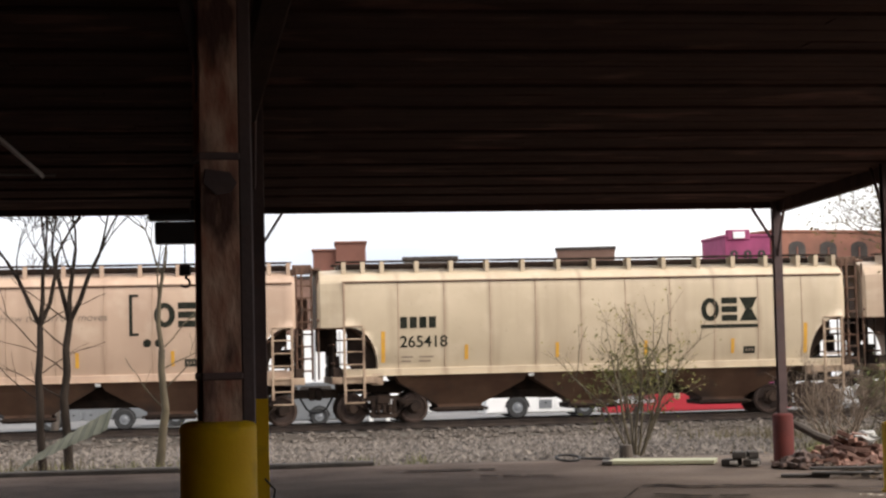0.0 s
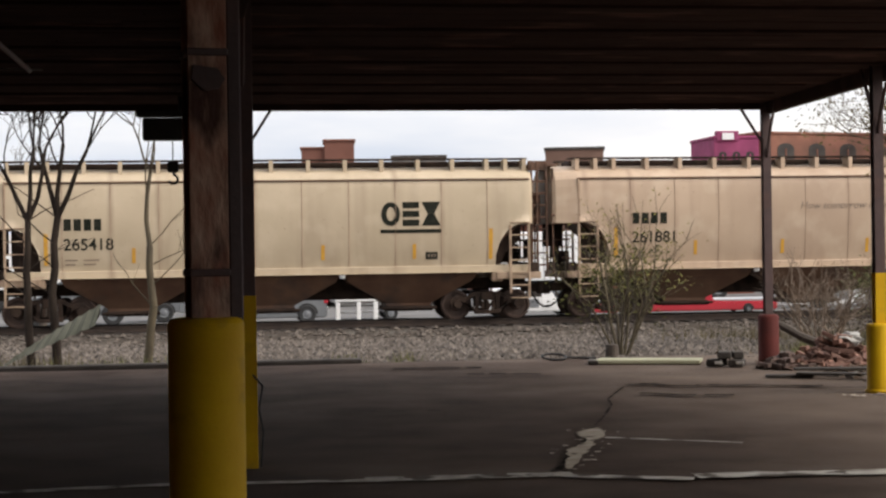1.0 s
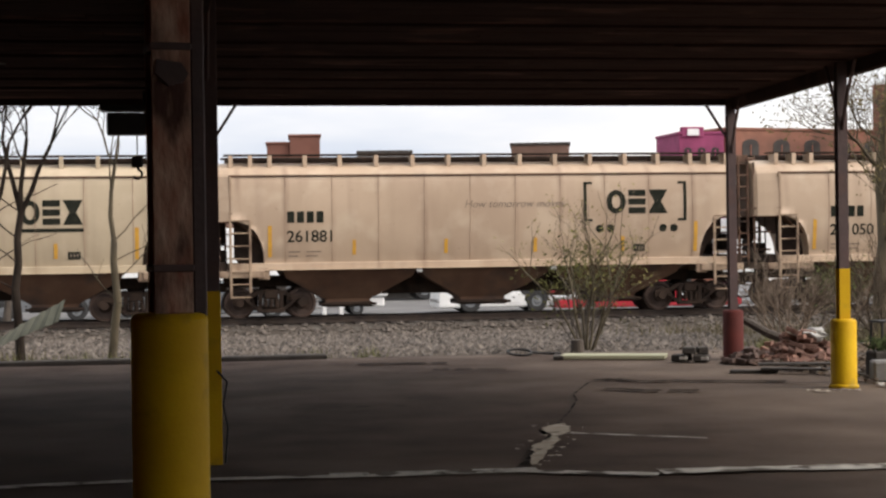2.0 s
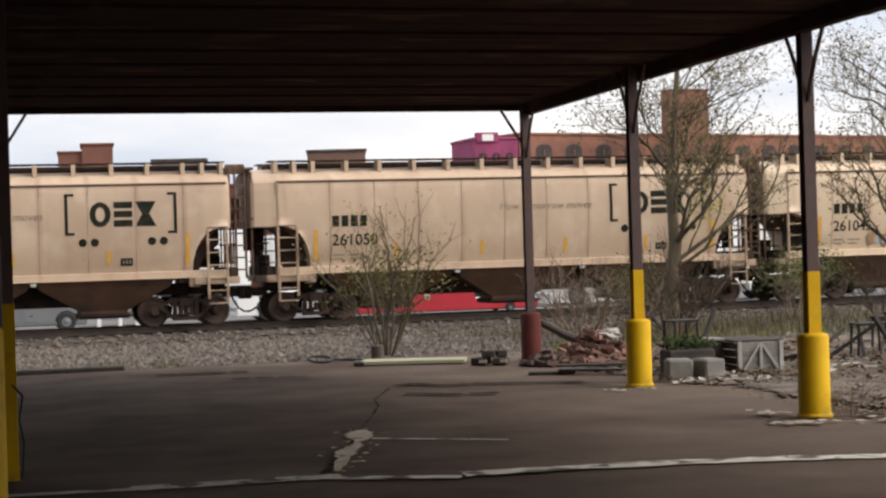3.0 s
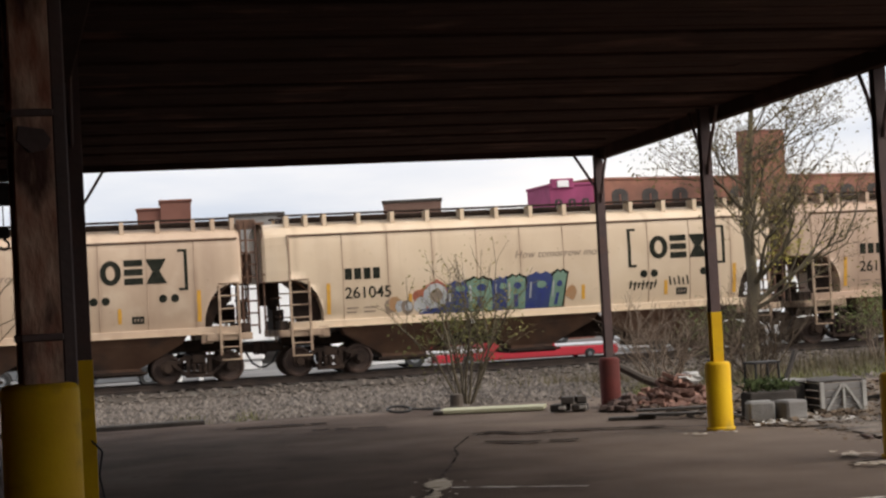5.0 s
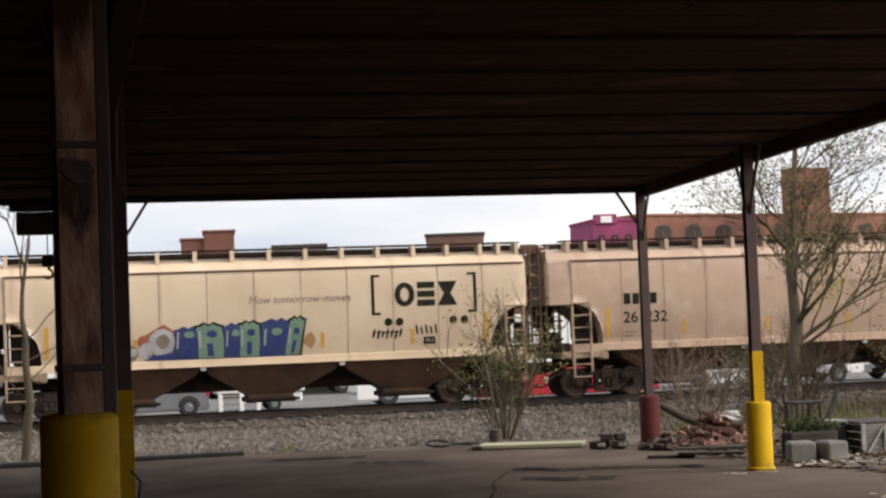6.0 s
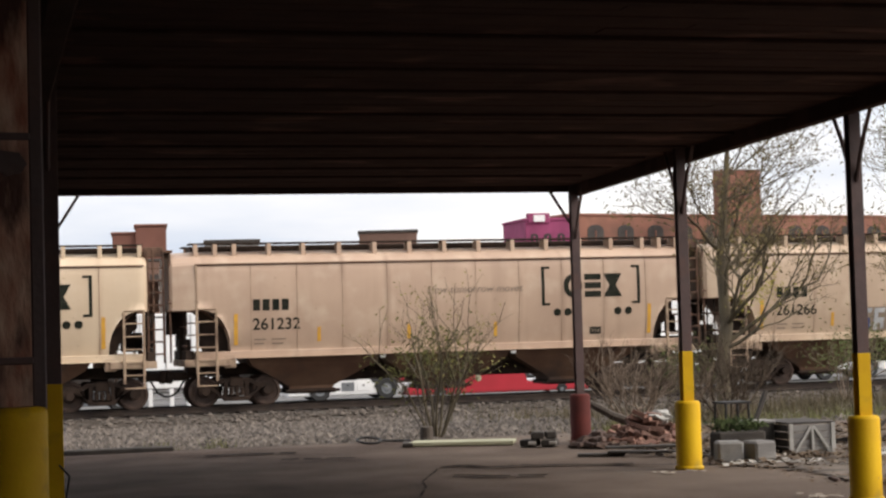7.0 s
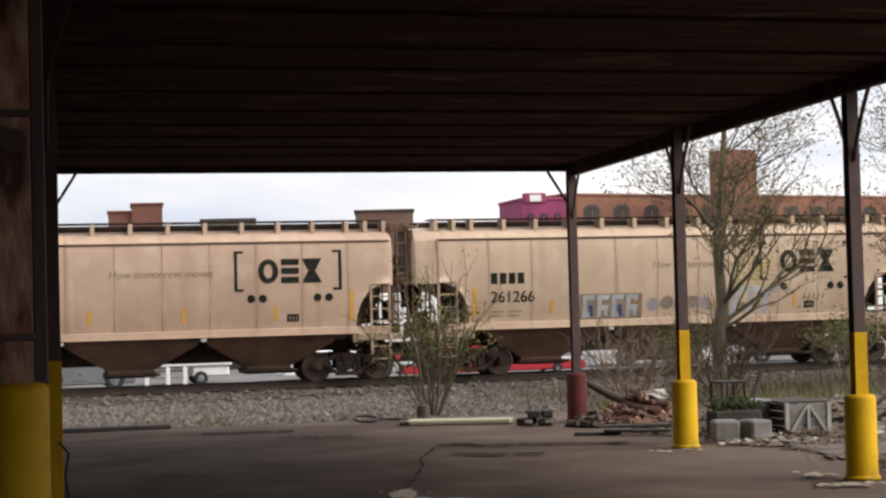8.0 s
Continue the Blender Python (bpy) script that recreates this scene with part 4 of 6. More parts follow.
def graffiti_pale(car):
    """Chalky white strokes on faint dark rims, then faded blots and a tall white scrawl."""
    bar(car, "spray_shade", -2.98, -1.0, 1.58, 2.34, MARK_FADED)
    for k in range(4):
        cx = -2.9 + 0.46 * k
        bar(car, "spray_stroke", cx, cx + 0.13, 1.62, 2.30, GRAFFITI_WHITE, skew=0.03, lift=0.004)
        bar(car, "spray_stroke", cx, cx + 0.37, 2.16, 2.30, GRAFFITI_WHITE, skew=0.03, lift=0.006)
        bar(car, "spray_stroke", cx + 0.03, cx + 0.34, 1.64 + 0.2 * (k % 2), 1.79 + 0.2 * (k % 2), GRAFFITI_WHITE, skew=0.03, lift=0.007)
        bar(car, "spray_stroke", cx + 0.24, cx + 0.36, 1.66, 2.0, GRAFFITI_WHITE if k % 2 else GRAFFITI_DARK, skew=-0.04, lift=0.008)
    for k in range(5):
        splash(car, blob(-0.62 + 0.42 * k, 1.98 + 0.05 * (k % 2), 0.22, 0.20, 60 + k), MARK_FADED if k % 2 else GRAFFITI_DUSK, 0.001)
    for k in range(4):
        cx = 1.55 + 0.52 * k
        bar(car, "spray_stroke", cx - 0.2, cx - 0.02, 1.60, 2.46, GRAFFITI_WHITE, skew=0.14, lift=0.004)
        bar(car, "spray_stroke", cx - 0.1, cx + 0.34, 2.26, 2.44, GRAFFITI_WHITE, skew=0.06, lift=0.005)
        bar(car, "spray_stroke", cx, cx + 0.26, 1.84, 1.98, MARK_FADED, skew=0.05, lift=0.006)
    for k in range(5):
        bar(car, "spray_tag", 4.3 + 0.16 * k, 4.35 + 0.16 * k, 2.02 - 0.04 * (k % 2), 2.2, MARK_FADED, skew=0.05)


CARS = []


def build_train():
    masters = [hopper_car(BEIGE_DUSTY, "dusty tan three-bay hopper car with bracketed emblem"), hopper_car(BEIGE, "beige three-bay hopper car with streaked sides")]
    worn = hopper_car(BEIGE_GREEN, "weathered cream three-bay hopper car with streaked sides")
    pale = hopper_car(BEIGE_PALE, "cream three-bay hopper car sprayed with blue and green graffiti")
    # order along the train, first car furthest to the west
    plan = [
        (0, "", "bracket", None, "dusty tan three-bay hopper car with bracketed dark emblem"),
        (3, "265418", "underline", None, "weathered cream three-bay hopper car with an underlined dark emblem"),
        (1, "261881", "bracket", None, "beige three-bay hopper car with bracketed dark emblem"),
        (1, "261050", "bracket", None, "beige three-bay hopper car with bracketed dark emblem"),
        (2, "261045", "bracket", graffiti_blue, ""),
        (0, "261232", "bracket", None, "dusty tan streaked three-bay hopper car"),
        (1, "261266", "bracket", graffiti_pale, "beige three-bay hopper car with pale spray graffiti"),
        (0, "", "bracket", None, "dusty tan three-bay hopper car with bracketed dark emblem"),
    ]
    used = set()
    pool = masters + [pale, worn]
    for i, (kind, number, style, extra, label) in enumerate(plan):
        m = pose(TRAIN_X + CAR_PITCH * i, TRACK_Y, RAIL_Z)
        if kind in used:
            car = copy_thing(pool[kind], m)
        else:
            car = pool[kind]
            car.matrix_basis = m
        CARS.append((car, number, style, extra, label))
        used.add(kind)
    for car, number, style, extra, label in CARS:
        tagged(car, label)
        mark_car(car, number, style)
        if extra:
            extra(car)


def motions():
    """The train rolls past at an even speed; every wheelset turns with it."""
    for i, entry in enumerate(CARS):
        car = entry[0]
        x0 = TRAIN_X + CAR_PITCH * i
        walk(car, [(t, pose(x0 + SPEED * t, TRACK_Y, RAIL_Z)) for t in (0.0, 2.0, 4.0, 6.0, 8.0)])
        for tr in car.children:
            for ws in tr.children:
                if ws.name.startswith("wheelset"):
                    at = ws.matrix_basis.translation.copy()
                    walk(ws, [(k / 15, pose(at.x, at.y, at.z, 0, math.degrees(SPEED * k / 15 / 0.42), 0)) for k in range(121)])


# ---- town behind the railway ----
def facade_window(parent, x, z, w, h, y, arched, mat_frame):
    win = new("window")
    win.parent = parent
    win.matrix_basis = pose(x, y, z)
    bm = bmesh.new()
    outline = [(-w / 2, 0), (w / 2, 0), (w / 2, h)]
    if arched:
        outline += [(w / 2 * math.cos(math.pi * k / 6), h + w * 0.30 * math.sin(math.pi * k / 6)) for k in range(1, 6)]
    outline += [(-w / 2, h)]
    prism(bm, outline, -0.03, 0.2)
    part("pane", bm, GLASS_DARK, win)
    bm = bmesh.new()
    soft_box(bm, -w / 2 - 0.1, w / 2 + 0.1, -0.14, 0.05, -0.15, -0.002, 0.02)
    part("sill", bm, mat_frame, win)
    bm = bmesh.new()
    soft_box(bm, -0.05, 0.05, -0.07, -0.032, 0, h, 0.01)
    soft_box(bm, -w / 2, w / 2, -0.075, -0.036, h * 0.5 - 0.04, h * 0.5 + 0.04, 0.01)
    part("mullion", bm, mat_frame, win)


def town_building(x0, x1, y, depth, z1, mat, label, windows=(), arched=False, parapet=0.25, frame_mat=None, turn=0.0):
    b = thing("town_building", pose(x0, y, -1.05, 0, 0, turn), label, "building", "buildings behind the railway")
    w, h = x1 - x0, z1 + 1.05
    bm = bmesh.new()
    soft_box(bm, 0, w, 0, depth, 0, h, 0.03)
    part("wall", bm, mat, b)
    bm = bmesh.new()
    soft_box(bm, -0.07, w + 0.07, -0.07, depth + 0.07, h - 0.02, h + parapet * 0.5, 0.03)
    part("cornice", bm, mat if mat in (PINK, BRICK, BRICK_ORANGE) else DARK_WOOD, b)
    for wx, wz, ww, wh in windows:
        facade_window(b, wx, wz, ww, wh, 0, arched, frame_mat or CONCRETE)
    return b


def build_town():
    town_building(6.56, 8.3, 90, 3, 6.95, BRICK, "small red brick rooftop building", parapet=0.2, turn=-5)
    town_building(7.7, 9.25, 89.7, 3, 7.32, BRICK, "red brick block with a dark roof edge", parapet=0.2, turn=-5)
    town_building(-4, 10.6, 86.7, 2.2, 5.4, BROWN_BRICK, "long low brown brick warehouse with tall windows", [(1.2 + 1.9 * k, z, 1.0, 1.3) for k in range(7) for z in (2.3, 4.5)])
    town_building(11.0, 13.7, 88, 3, 6.32, GREY_WOOD, "low dark metal rooftop shed", parapet=0.3, turn=-8)
    town_building(18.97, 21.95, 88.2, 4, 6.72, BROWN_BRICK, "brown brick penthouse with flat roof", parapet=0.25, turn=-13)
    town_building(16, 32, 94, 8, 5.3, BRICK, "long low brick building with flat roof", [(1.2 + 2.2 * k, 4.2, 1.0, 1.4) for k in range(7)])
    p = town_building(33.75, 36.7, 106.4, 5, 8.45, PINK, "magenta painted two-storey building with parapet", [(0.55 + 0.9 * k, 6.9, 0.5, 1.6) for k in range(3)], True, 0.3, PINK)
    bm = bmesh.new()
    soft_box(bm, 0.15, 1.6, -0.1, 0.4, 9.3, 9.95, 0.03)
    part("raised_parapet", bm, PINK, p)
    bm = bmesh.new()
    soft_box(bm, 0.5, 1.25, -0.18, -0.105, 9.4, 9.82, 0.01)
    part("sign_board", bm, WHITE_PAINT, p, "small white sign board")
    town_building(36.9, 92, 106.8, 2.5, 8.75, BRICK_ORANGE, "long orange brick mill with arched windows", [(1.9 + 2.35 * k, 7.35, 1.25, 1.5) for k in range(22)], True, 0.3, BRICK, turn=13)
    town_building(46.44, 49.3, 104.3, 1.2, 11.4, BRICK_ORANGE, "square orange brick stair tower", [(1.9, 10.8, 0.55, 0.7)], parapet=0.1, frame_mat=BRICK_ORANGE, turn=6)
    # white trailers and low sheds along the far side of the lot
    for k, (x, w, z) in enumerate(((-16, 9, 2.7), (-6.4, 11.5, 2.6), (5.6, 9.5, 2.8), (16.2, 12, 2.5), (29, 12, 2.8), (42, 13, 2.7), (56, 12, 2.8))):
        tr = thing("box_trailer", pose(x, 84, -1.02), "white box trailer parked on the far lot", "trailer", "trailers on the lot")
        bm = bmesh.new()
        soft_box(bm, 0, w, 0, 2.5, 1.1, z + 1.0, 0.04)
        part("box", bm, WHITE_PAINT, tr)
        for i in range(int(w / 1.2)):
            bm = bmesh.new()
            soft_box(bm, 0.5 + 1.2 * i, 0.56 + 1.2 * i, -0.03, -0.002, 1.15, z + 0.95, 0.005)
            part("post_strip", bm, CHROME, tr)
        bm = bmesh.new()
        soft_box(bm, 0.2, w - 0.2, 0.3, 2.2, 0.9, 1.096, 0.02)
        part("chassis", bm, BLACK_IRON, tr)
        for wx in (1.2, 2.3, w - 1.4):
            wheel(tr, wx, 0.25, 0.5)
            wheel(tr, wx, 2.25, 0.5)


def wheel(parent, x, y, r, name="wheel"):
    w = new(name)
    w.parent = parent
    w.matrix_basis = pose(x, y, r, 90, 0, 0)
    bm = bmesh.new()
    lathe(bm, [(r * 0.5, -0.12), (r * 0.9, -0.13), (r, -0.09), (r, 0.09), (r * 0.9, 0.13), (r * 0.5, 0.12)], 22)
    part("tyre", bm, RUBBER, w)
    bm = bmesh.new()
    lathe(bm, [(r * 0.2, -0.15), (r * 0.3, -0.13), (r * 0.45, -0.128), (r * 0.5, -0.135), (r * 0.5, 0.135), (r * 0.45, 0.128), (r * 0.3, 0.13), (r * 0.2, 0.15)], 18)
    part("rim", bm, GREY_VEHICLE, w)


def vehicle(name, x, y, profile, glass, mat, label, width=2.0, wheels=(0.9, 3.6), r=0.38, lights=True, tall=1.0, panels=True):
    profile = [(a, b * tall) for a, b in profile]
    glass = [[(a, b * tall) for a, b in g] for g in glass]
    v = thing(name, pose(x, y, -1.02), label, "vehicle", "vehicles parked on the lot")
    bm = bmesh.new()
    b = bmesh.new()
    prism(b, profile, 0, width)
    bmesh.ops.recalc_face_normals(b, faces=b.faces)
    bmesh.ops.bevel(b, geom=b.edges[:], offset=0.05, segments=2, affect="EDGES")
    merge(bm, b)
    part("body", bm, mat, v)
    for g in glass:
        bm = bmesh.new()
        prism(bm, g, -0.012, 0.02)
        part("window", bm, GLASS_DARK, v)
    for wx in wheels:
        for wy in (0.08, width - 0.08):
            wheel(v, wx, wy, r)
        bm = bmesh.new()
        prism(bm, [(wx + (r + 0.07) * math.cos(math.pi * k / 8), r + (r + 0.07) * math.sin(math.pi * k / 8)) for k in range(9)], -0.008, 0.03)
        part("wheel_arch", bm, RUBBER, v)
    L = max(p[0] for p in profile)
    # cabinet doors or panel gaps low on the side
    for k in range(int(L / 0.62) if panels else 0):
        x0 = 0.25 + 0.62 * k
        if all(abs(x0 + 0.25 - wx) > r + 0.35 for wx in wheels):
            bm = bmesh.new()
            soft_box(bm, x0, x0 + 0.5, -0.022, 0.0, 0.36, 0.70, 0.006)
            part("side_panel", bm, (GREY_VEHICLE if k % 2 else WHITE_PAINT) if mat is WHITE_PAINT else mat, v)
            bm = bmesh.new()
            soft_box(bm, x0 + 0.2, x0 + 0.3, -0.04, -0.023, 0.56, 0.60, 0.004)
            part("handle", bm, BLACK_IRON, v)
    bm = bmesh.new()
    soft_box(bm, -0.06, L + 0.06, 0.1, width - 0.1, 0.42, 0.58, 0.03)
    part("bumper", bm, CHROME, v)
    if lights:
        bm = bmesh.new()
        soft_box(bm, L - 0.12, L + 0.02, -0.015, 0.2, 0.72, 0.95, 0.02)
        part("tail_lamp", bm, RED_VEHICLE, v, "red tail lamp")
    return v


SUV = [(0, 0.4), (0.0, 0.95), (0.95, 1.12), (1.7, 1.72), (4.1, 1.75), (4.6, 1.1), (4.65, 0.4)]
SUV_G = [[(1.25, 1.14), (1.8, 1.62), (2.5, 1.63), (2.5, 1.14)], [(2.6, 1.14), (2.6, 1.63), (3.9, 1.63), (4.15, 1.14)]]
PICKUP = [(0, 0.14), (0.0, 1.05), (1.2, 1.2), (1.8, 1.8), (3.0, 1.82), (3.2, 1.2), (5.4, 1.2), (5.4, 0.14)]
PICKUP_G = [[(1.5, 1.24), (1.95, 1.7), (2.35, 1.71), (2.35, 1.24)], [(2.42, 1.24), (2.42, 1.71), (2.9, 1.71), (3.02, 1.24)]]


def build_vehicles():
    vehicle("parked_suv", -5.9, 67, SUV, SUV_G, GREY_VEHICLE, "grey parked sport utility car")
    vehicle("parked_suv", -1.3, 69, SUV, SUV_G, GREY_VEHICLE, "dark grey parked car with red lamp")
    vehicle("parked_van", 1.9, 65.5, [(0, 0.2), (0.0, 0.9), (0.8, 1.05), (1.45, 1.55), (3.6, 1.6), (3.75, 0.9), (3.75, 0.2)], [[(1.05, 1.02), (1.5, 1.45), (2.2, 1.47), (2.2, 1.02)], [(2.3, 1.02), (2.3, 1.47), (3.45, 1.48), (3.55, 1.02)]], GREY_VEHICLE, "grey parked van with dark side windows", wheels=(0.75, 3.0), r=0.34)
    eq = thing("equipment_trailer", pose(6.05, 67, -1.02), "white equipment trailer with an open leg frame", "trailer", "trailers on the lot")
    bm = bmesh.new()
    soft_box(bm, 0, 3.4, 0, 2.0, 0.70, 1.04, 0.05)
    part("deck", bm, WHITE_PAINT, eq)
    for k, lx in enumerate((0.15, 0.95, 1.6)):
        bm = bmesh.new()
        soft_box(bm, lx - 0.08, lx + 0.08, 0.02, 0.14, 0.0, 0.70, 0.015)
        part("leg", bm, WHITE_PAINT, eq)
    for z in (0.28, 0.58):
        bm = bmesh.new()
        soft_box(bm, 0.15, 1.75, 0.05, 0.11, z, z + 0.08, 0.01)
        part("cross_bar", bm, CHROME, eq)
    bm = bmesh.new()
    soft_box(bm, 1.9, 3.3, 0.1, 1.9, 0.3, 0.696, 0.06)
    part("tank", bm, WHITE_PAINT, eq, "white tank under the deck")
    wheel(eq, 2.2, 0.06, 0.26)
    wheel(eq, 2.2, 1.9, 0.26)
    vehicle("parked_pickup", 11.45, 67, [(0, 0.2), (0, 0.92), (0.2, 1.06), (2.6, 1.14), (3.1, 1.02), (3.4, 0.6), (4.6, 0.5), (4.6, 0.2)], [[(2.05, 0.78), (2.15, 1.03), (2.62, 1.04), (2.75, 0.78)]], WHITE_PAINT, "white parked service pickup", wheels=(1.25, 3.9), r=0.42)
    rf = vehicle("red_flatbed", 16.1, 66.5, [(0, 0.12), (0, 0.44), (1.95, 0.46), (2.0, 1.08), (2.2, 1.24), (4.3, 1.24), (4.75, 0.92), (4.9, 0.50), (7.5, 0.46), (7.5, 0.12)], [], RED_VEHICLE, "bright red utility trailer with a boxy locker", wheels=(1.3, 6.3), r=0.16, lights=False, panels=False)
    bm = bmesh.new()
    tube(bm, (2.85, -0.02, 0.72), (2.85, 0.03, 0.72), 0.13, 0.13, 16)
    part("badge", bm, BOARD, rf, "round cream badge")
    vehicle("parked_pickup", 25.4, 70, PICKUP, PICKUP_G, WHITE_PAINT, "white parked pickup with dark windows", wheels=(1.2, 4.2))
    vehicle("parked_suv", 31.6, 69, SUV, SUV_G, WHITE_PAINT, "white parked sport utility car")
    vehicle("parked_suv", 37.0, 70, SUV, SUV_G, WHITE_PAINT, "white parked sport utility car")


# ---- plants ----
def grow(bm, p, d, length, r, depth, rng, tips, bend=0.25, split=(2, 3), droop=0.0):
    """A limb in short tapering pieces, which forks into thinner ones."""
    n = 3
    q = p
    for k in range(n):
        d = (d + Vector((rng.uniform(-bend, bend), rng.uniform(-bend, bend), rng.uniform(-bend * 0.5, bend * 0.6) - droop))).normalized()
        e = q + d * (length / n)
        ra, rb = r * (1 - 0.35 * k / n), r * (1 - 0.35 * (k + 1) / n)
        tube(bm, q, e, ra, rb, 6 if r > 0.03 else 4, False)
        q = e
        if depth > 0 and k > 0 and rng.random() < 0.55:
            side = (d + Vector((rng.uniform(-1, 1), rng.uniform(-1, 1), rng.uniform(-0.1, 0.7)))).normalized()
            grow(bm, q, side, length * rng.uniform(0.45, 0.7), rb * 0.6, depth - 1, rng, tips, bend, split, droop)
    if depth > 0:
        for _ in range(rng.randint(*split)):
            side = (d * 1.1 + Vector((rng.uniform(-0.8, 0.8), rng.uniform(-0.8, 0.8), rng.uniform(-0.3, 0.6)))).normalized()
            grow(bm, q, side, length * rng.uniform(0.6, 0.85), r * 0.58, depth - 1, rng, tips, bend, split, droop)
    else:
        tips.append((q, d))


def leaves(bm, tips, rng, per, size, spread):
    for q, d in tips:
        for _ in range(per):
            c = q + Vector((rng.gauss(0, spread), rng.gauss(0, spread), rng.gauss(0, spread)))
            u = Vector((rng.uniform(-1, 1), rng.uniform(-1, 1), rng.uniform(-1, 1))).normalized()
            w = u.orthogonal().normalized()
            s = size * rng.uniform(0.5, 1.2)
            v = [bm.verts.new(c + u * s), bm.verts.new(c + w * s * 0.45), bm.verts.new(c - u * s), bm.verts.new(c - w * s * 0.45)]
            bm.faces.new(v)


def tree(name, x, y, z, label, category, seed, stems, length, r, depth, leaf=None, per=3, size=0.05, spread=0.12, lean=0.2, wood=None, bend=0.25, split=(2, 3)):
    rng = random.Random(seed)
    t = thing(name, pose(x, y, z), label, category)
    bm, tips = bmesh.new(), []
    for k in range(stems):
        a = 2 * math.pi * k / max(stems, 1) + rng.uniform(-0.5, 0.5)
        d = Vector((lean * math.cos(a), lean * math.sin(a), 1)).normalized()
        grow(bm, Vector((0.06 * math.cos(a) * (stems > 1), 0.06 * math.sin(a) * (stems > 1), -0.05)), d, length * rng.uniform(0.8, 1.1), r, depth, rng, tips, bend, split)
    part("trunk", bm, wood or BARK, t, smooth=True)
    if leaf:
        bm = bmesh.new()
        leaves(bm, tips, rng, per, size, spread)
        part("crown", bm, leaf, t)
    return t


def build_plants():
    # bare young trees by the far edge of the asphalt
    young_tree(-2.17, 27.5, 2.3, 0.068, 3, "bare young tree with a forked trunk beside sheet metal", -0.02)
    young_tree(-1.80, 27.6, 2.35, 0.075, 8, "bare young tree with upright forked limbs", 0.03)
    young_tree(-0.44, 27.5, 1.9, 0.072, 15, "bare pale-barked sapling near the asphalt edge", 0.02, True)
    tree("bare_tree", -4.4, 60, -1.0, "bare spreading tree behind the railway", "tree", 77, 1, 2.6, 0.16, 5, wood=BARK, bend=0.2)
    # budding shrub in front of the track
    tree("budding_shrub", 6.88, 26.6, -0.12, "budding shrub with thin upright stems", "shrub", 21, 9, 1.0, 0.026, 3, LEAF, 2, 0.032, 0.09, 0.26, BARK_OLIVE, 0.16, (1, 2))
    tree("evergreen_shrub", 7.0, 27.4, -0.1, "dark green leafy shrub with low branches", "shrub", 23, 12, 0.90, 0.014, 1, LEAF_SHRUB, 30, 0.045, 0.20, 0.34, BARK, 0.2)
    tree("bare_bush", 9.75, 25.4, -0.05, "dense tangled bare brown bush", "bush", 31, 12, 0.66, 0.019, 3, None, 1, 0.03, 0.06, 0.66, TWIG, 0.30)
    tree("bare_bush", 12.2, 27.5, -0.1, "tall tangled bare brown bush beside the tree", "bush", 33, 12, 0.75, 0.020, 3, None, 1, 0.03, 0.06, 0.6, TWIG_DARK, 0.30)
    budding_tree(13.65, 31.0, 6.6, 0.125, 42, LEAF_TREE, "budding tree with spreading limbs and olive young leaves", 3, ((0.85, -0.2, 2.55, 0.24, 80), (0.35, -0.2, 2.2, 0.2, 30), (0.7, 0, 3.1, 0.3, 30)))
    budding_tree(19.0, 31.5, 7.2, 0.11, 47, LEAF_TREE, "budding tree with fine brown twigs and buds", 4)
    # dull brown thicket along the foot of the bank
    for k, (x, y, n, ln) in enumerate(((11.5, 29.6, 9, 0.55), (13.0, 29.2, 12, 0.66), (18.4, 31.3, 9, 0.55))):
        tree("bare_bush", x, y, -0.2, "dull brown thicket of bare stems", "bush", 300 + k, n, ln, 0.016, 3, None, 1, 0.03, 0.08, 0.75, TWIG_DARK, 0.34)
    for k, (x, y, s) in enumerate(((16.0, 38, 51), (21.0, 40, 53), (23.5, 44, 55))):
        tree("evergreen_shrub", x, y, -0.45, "leafy green shrub beside the track", "shrub", s, 8, 0.75, 0.018, 2, LEAF_GREEN, 8, 0.055, 0.2, 0.6, TWIG, 0.25)


def young_tree(x, y, trunk, r, seed, label, lean, single=False):
    """A thin trunk that forks at head height into upright limbs with fine twigs."""
    rng = random.Random(seed)
    t = thing("bare_tree", pose(x, y, -0.15), label, "tree")
    bm, tips = bmesh.new(), []
    q = Vector((0, 0, 0))
    d = Vector((lean, 0, 1)).normalized()
    n = 6
    for k in range(n):
        e = q + (d + Vector((rng.uniform(-0.13, 0.13), rng.uniform(-0.08, 0.08), 0))) * (trunk / n)
        tube(bm, q, e, r * (1 - 0.05 * k), r * (1 - 0.05 * (k + 1)), 8, False)
        q = e
        if k > 1:
            grow(bm, q, Vector((rng.choice((-1, 1)) * 0.9, rng.uniform(-0.5, 0.5), 0.7)).normalized(), 0.75, r * 0.2, 1, rng, [], 0.25, (1, 1))
    limbs = 1 if single else 3
    for k in range(limbs):
        side = Vector((0.30 * (k - (limbs - 1) / 2), rng.uniform(-0.15, 0.15), 1)).normalized()
        grow(bm, q, side, 1.15, r * 0.58, 4, rng, tips, 0.20, (1, 2))
    part("trunk", bm, BARK_OLIVE if single else BARK_DARK, t, smooth=True)
    bm = bmesh.new()
    for p, dd in tips:
        for _ in range(2):
            tube(bm, p, p + (dd + Vector((rng.uniform(-0.9, 0.9), rng.uniform(-0.5, 0.5), rng.uniform(-0.1, 0.5)))) * rng.uniform(0.25, 0.5), 0.008, 0.003, 4, False)
    tagged(part("twig_spray", bm, BARK_DARK, t), kind="stuff")


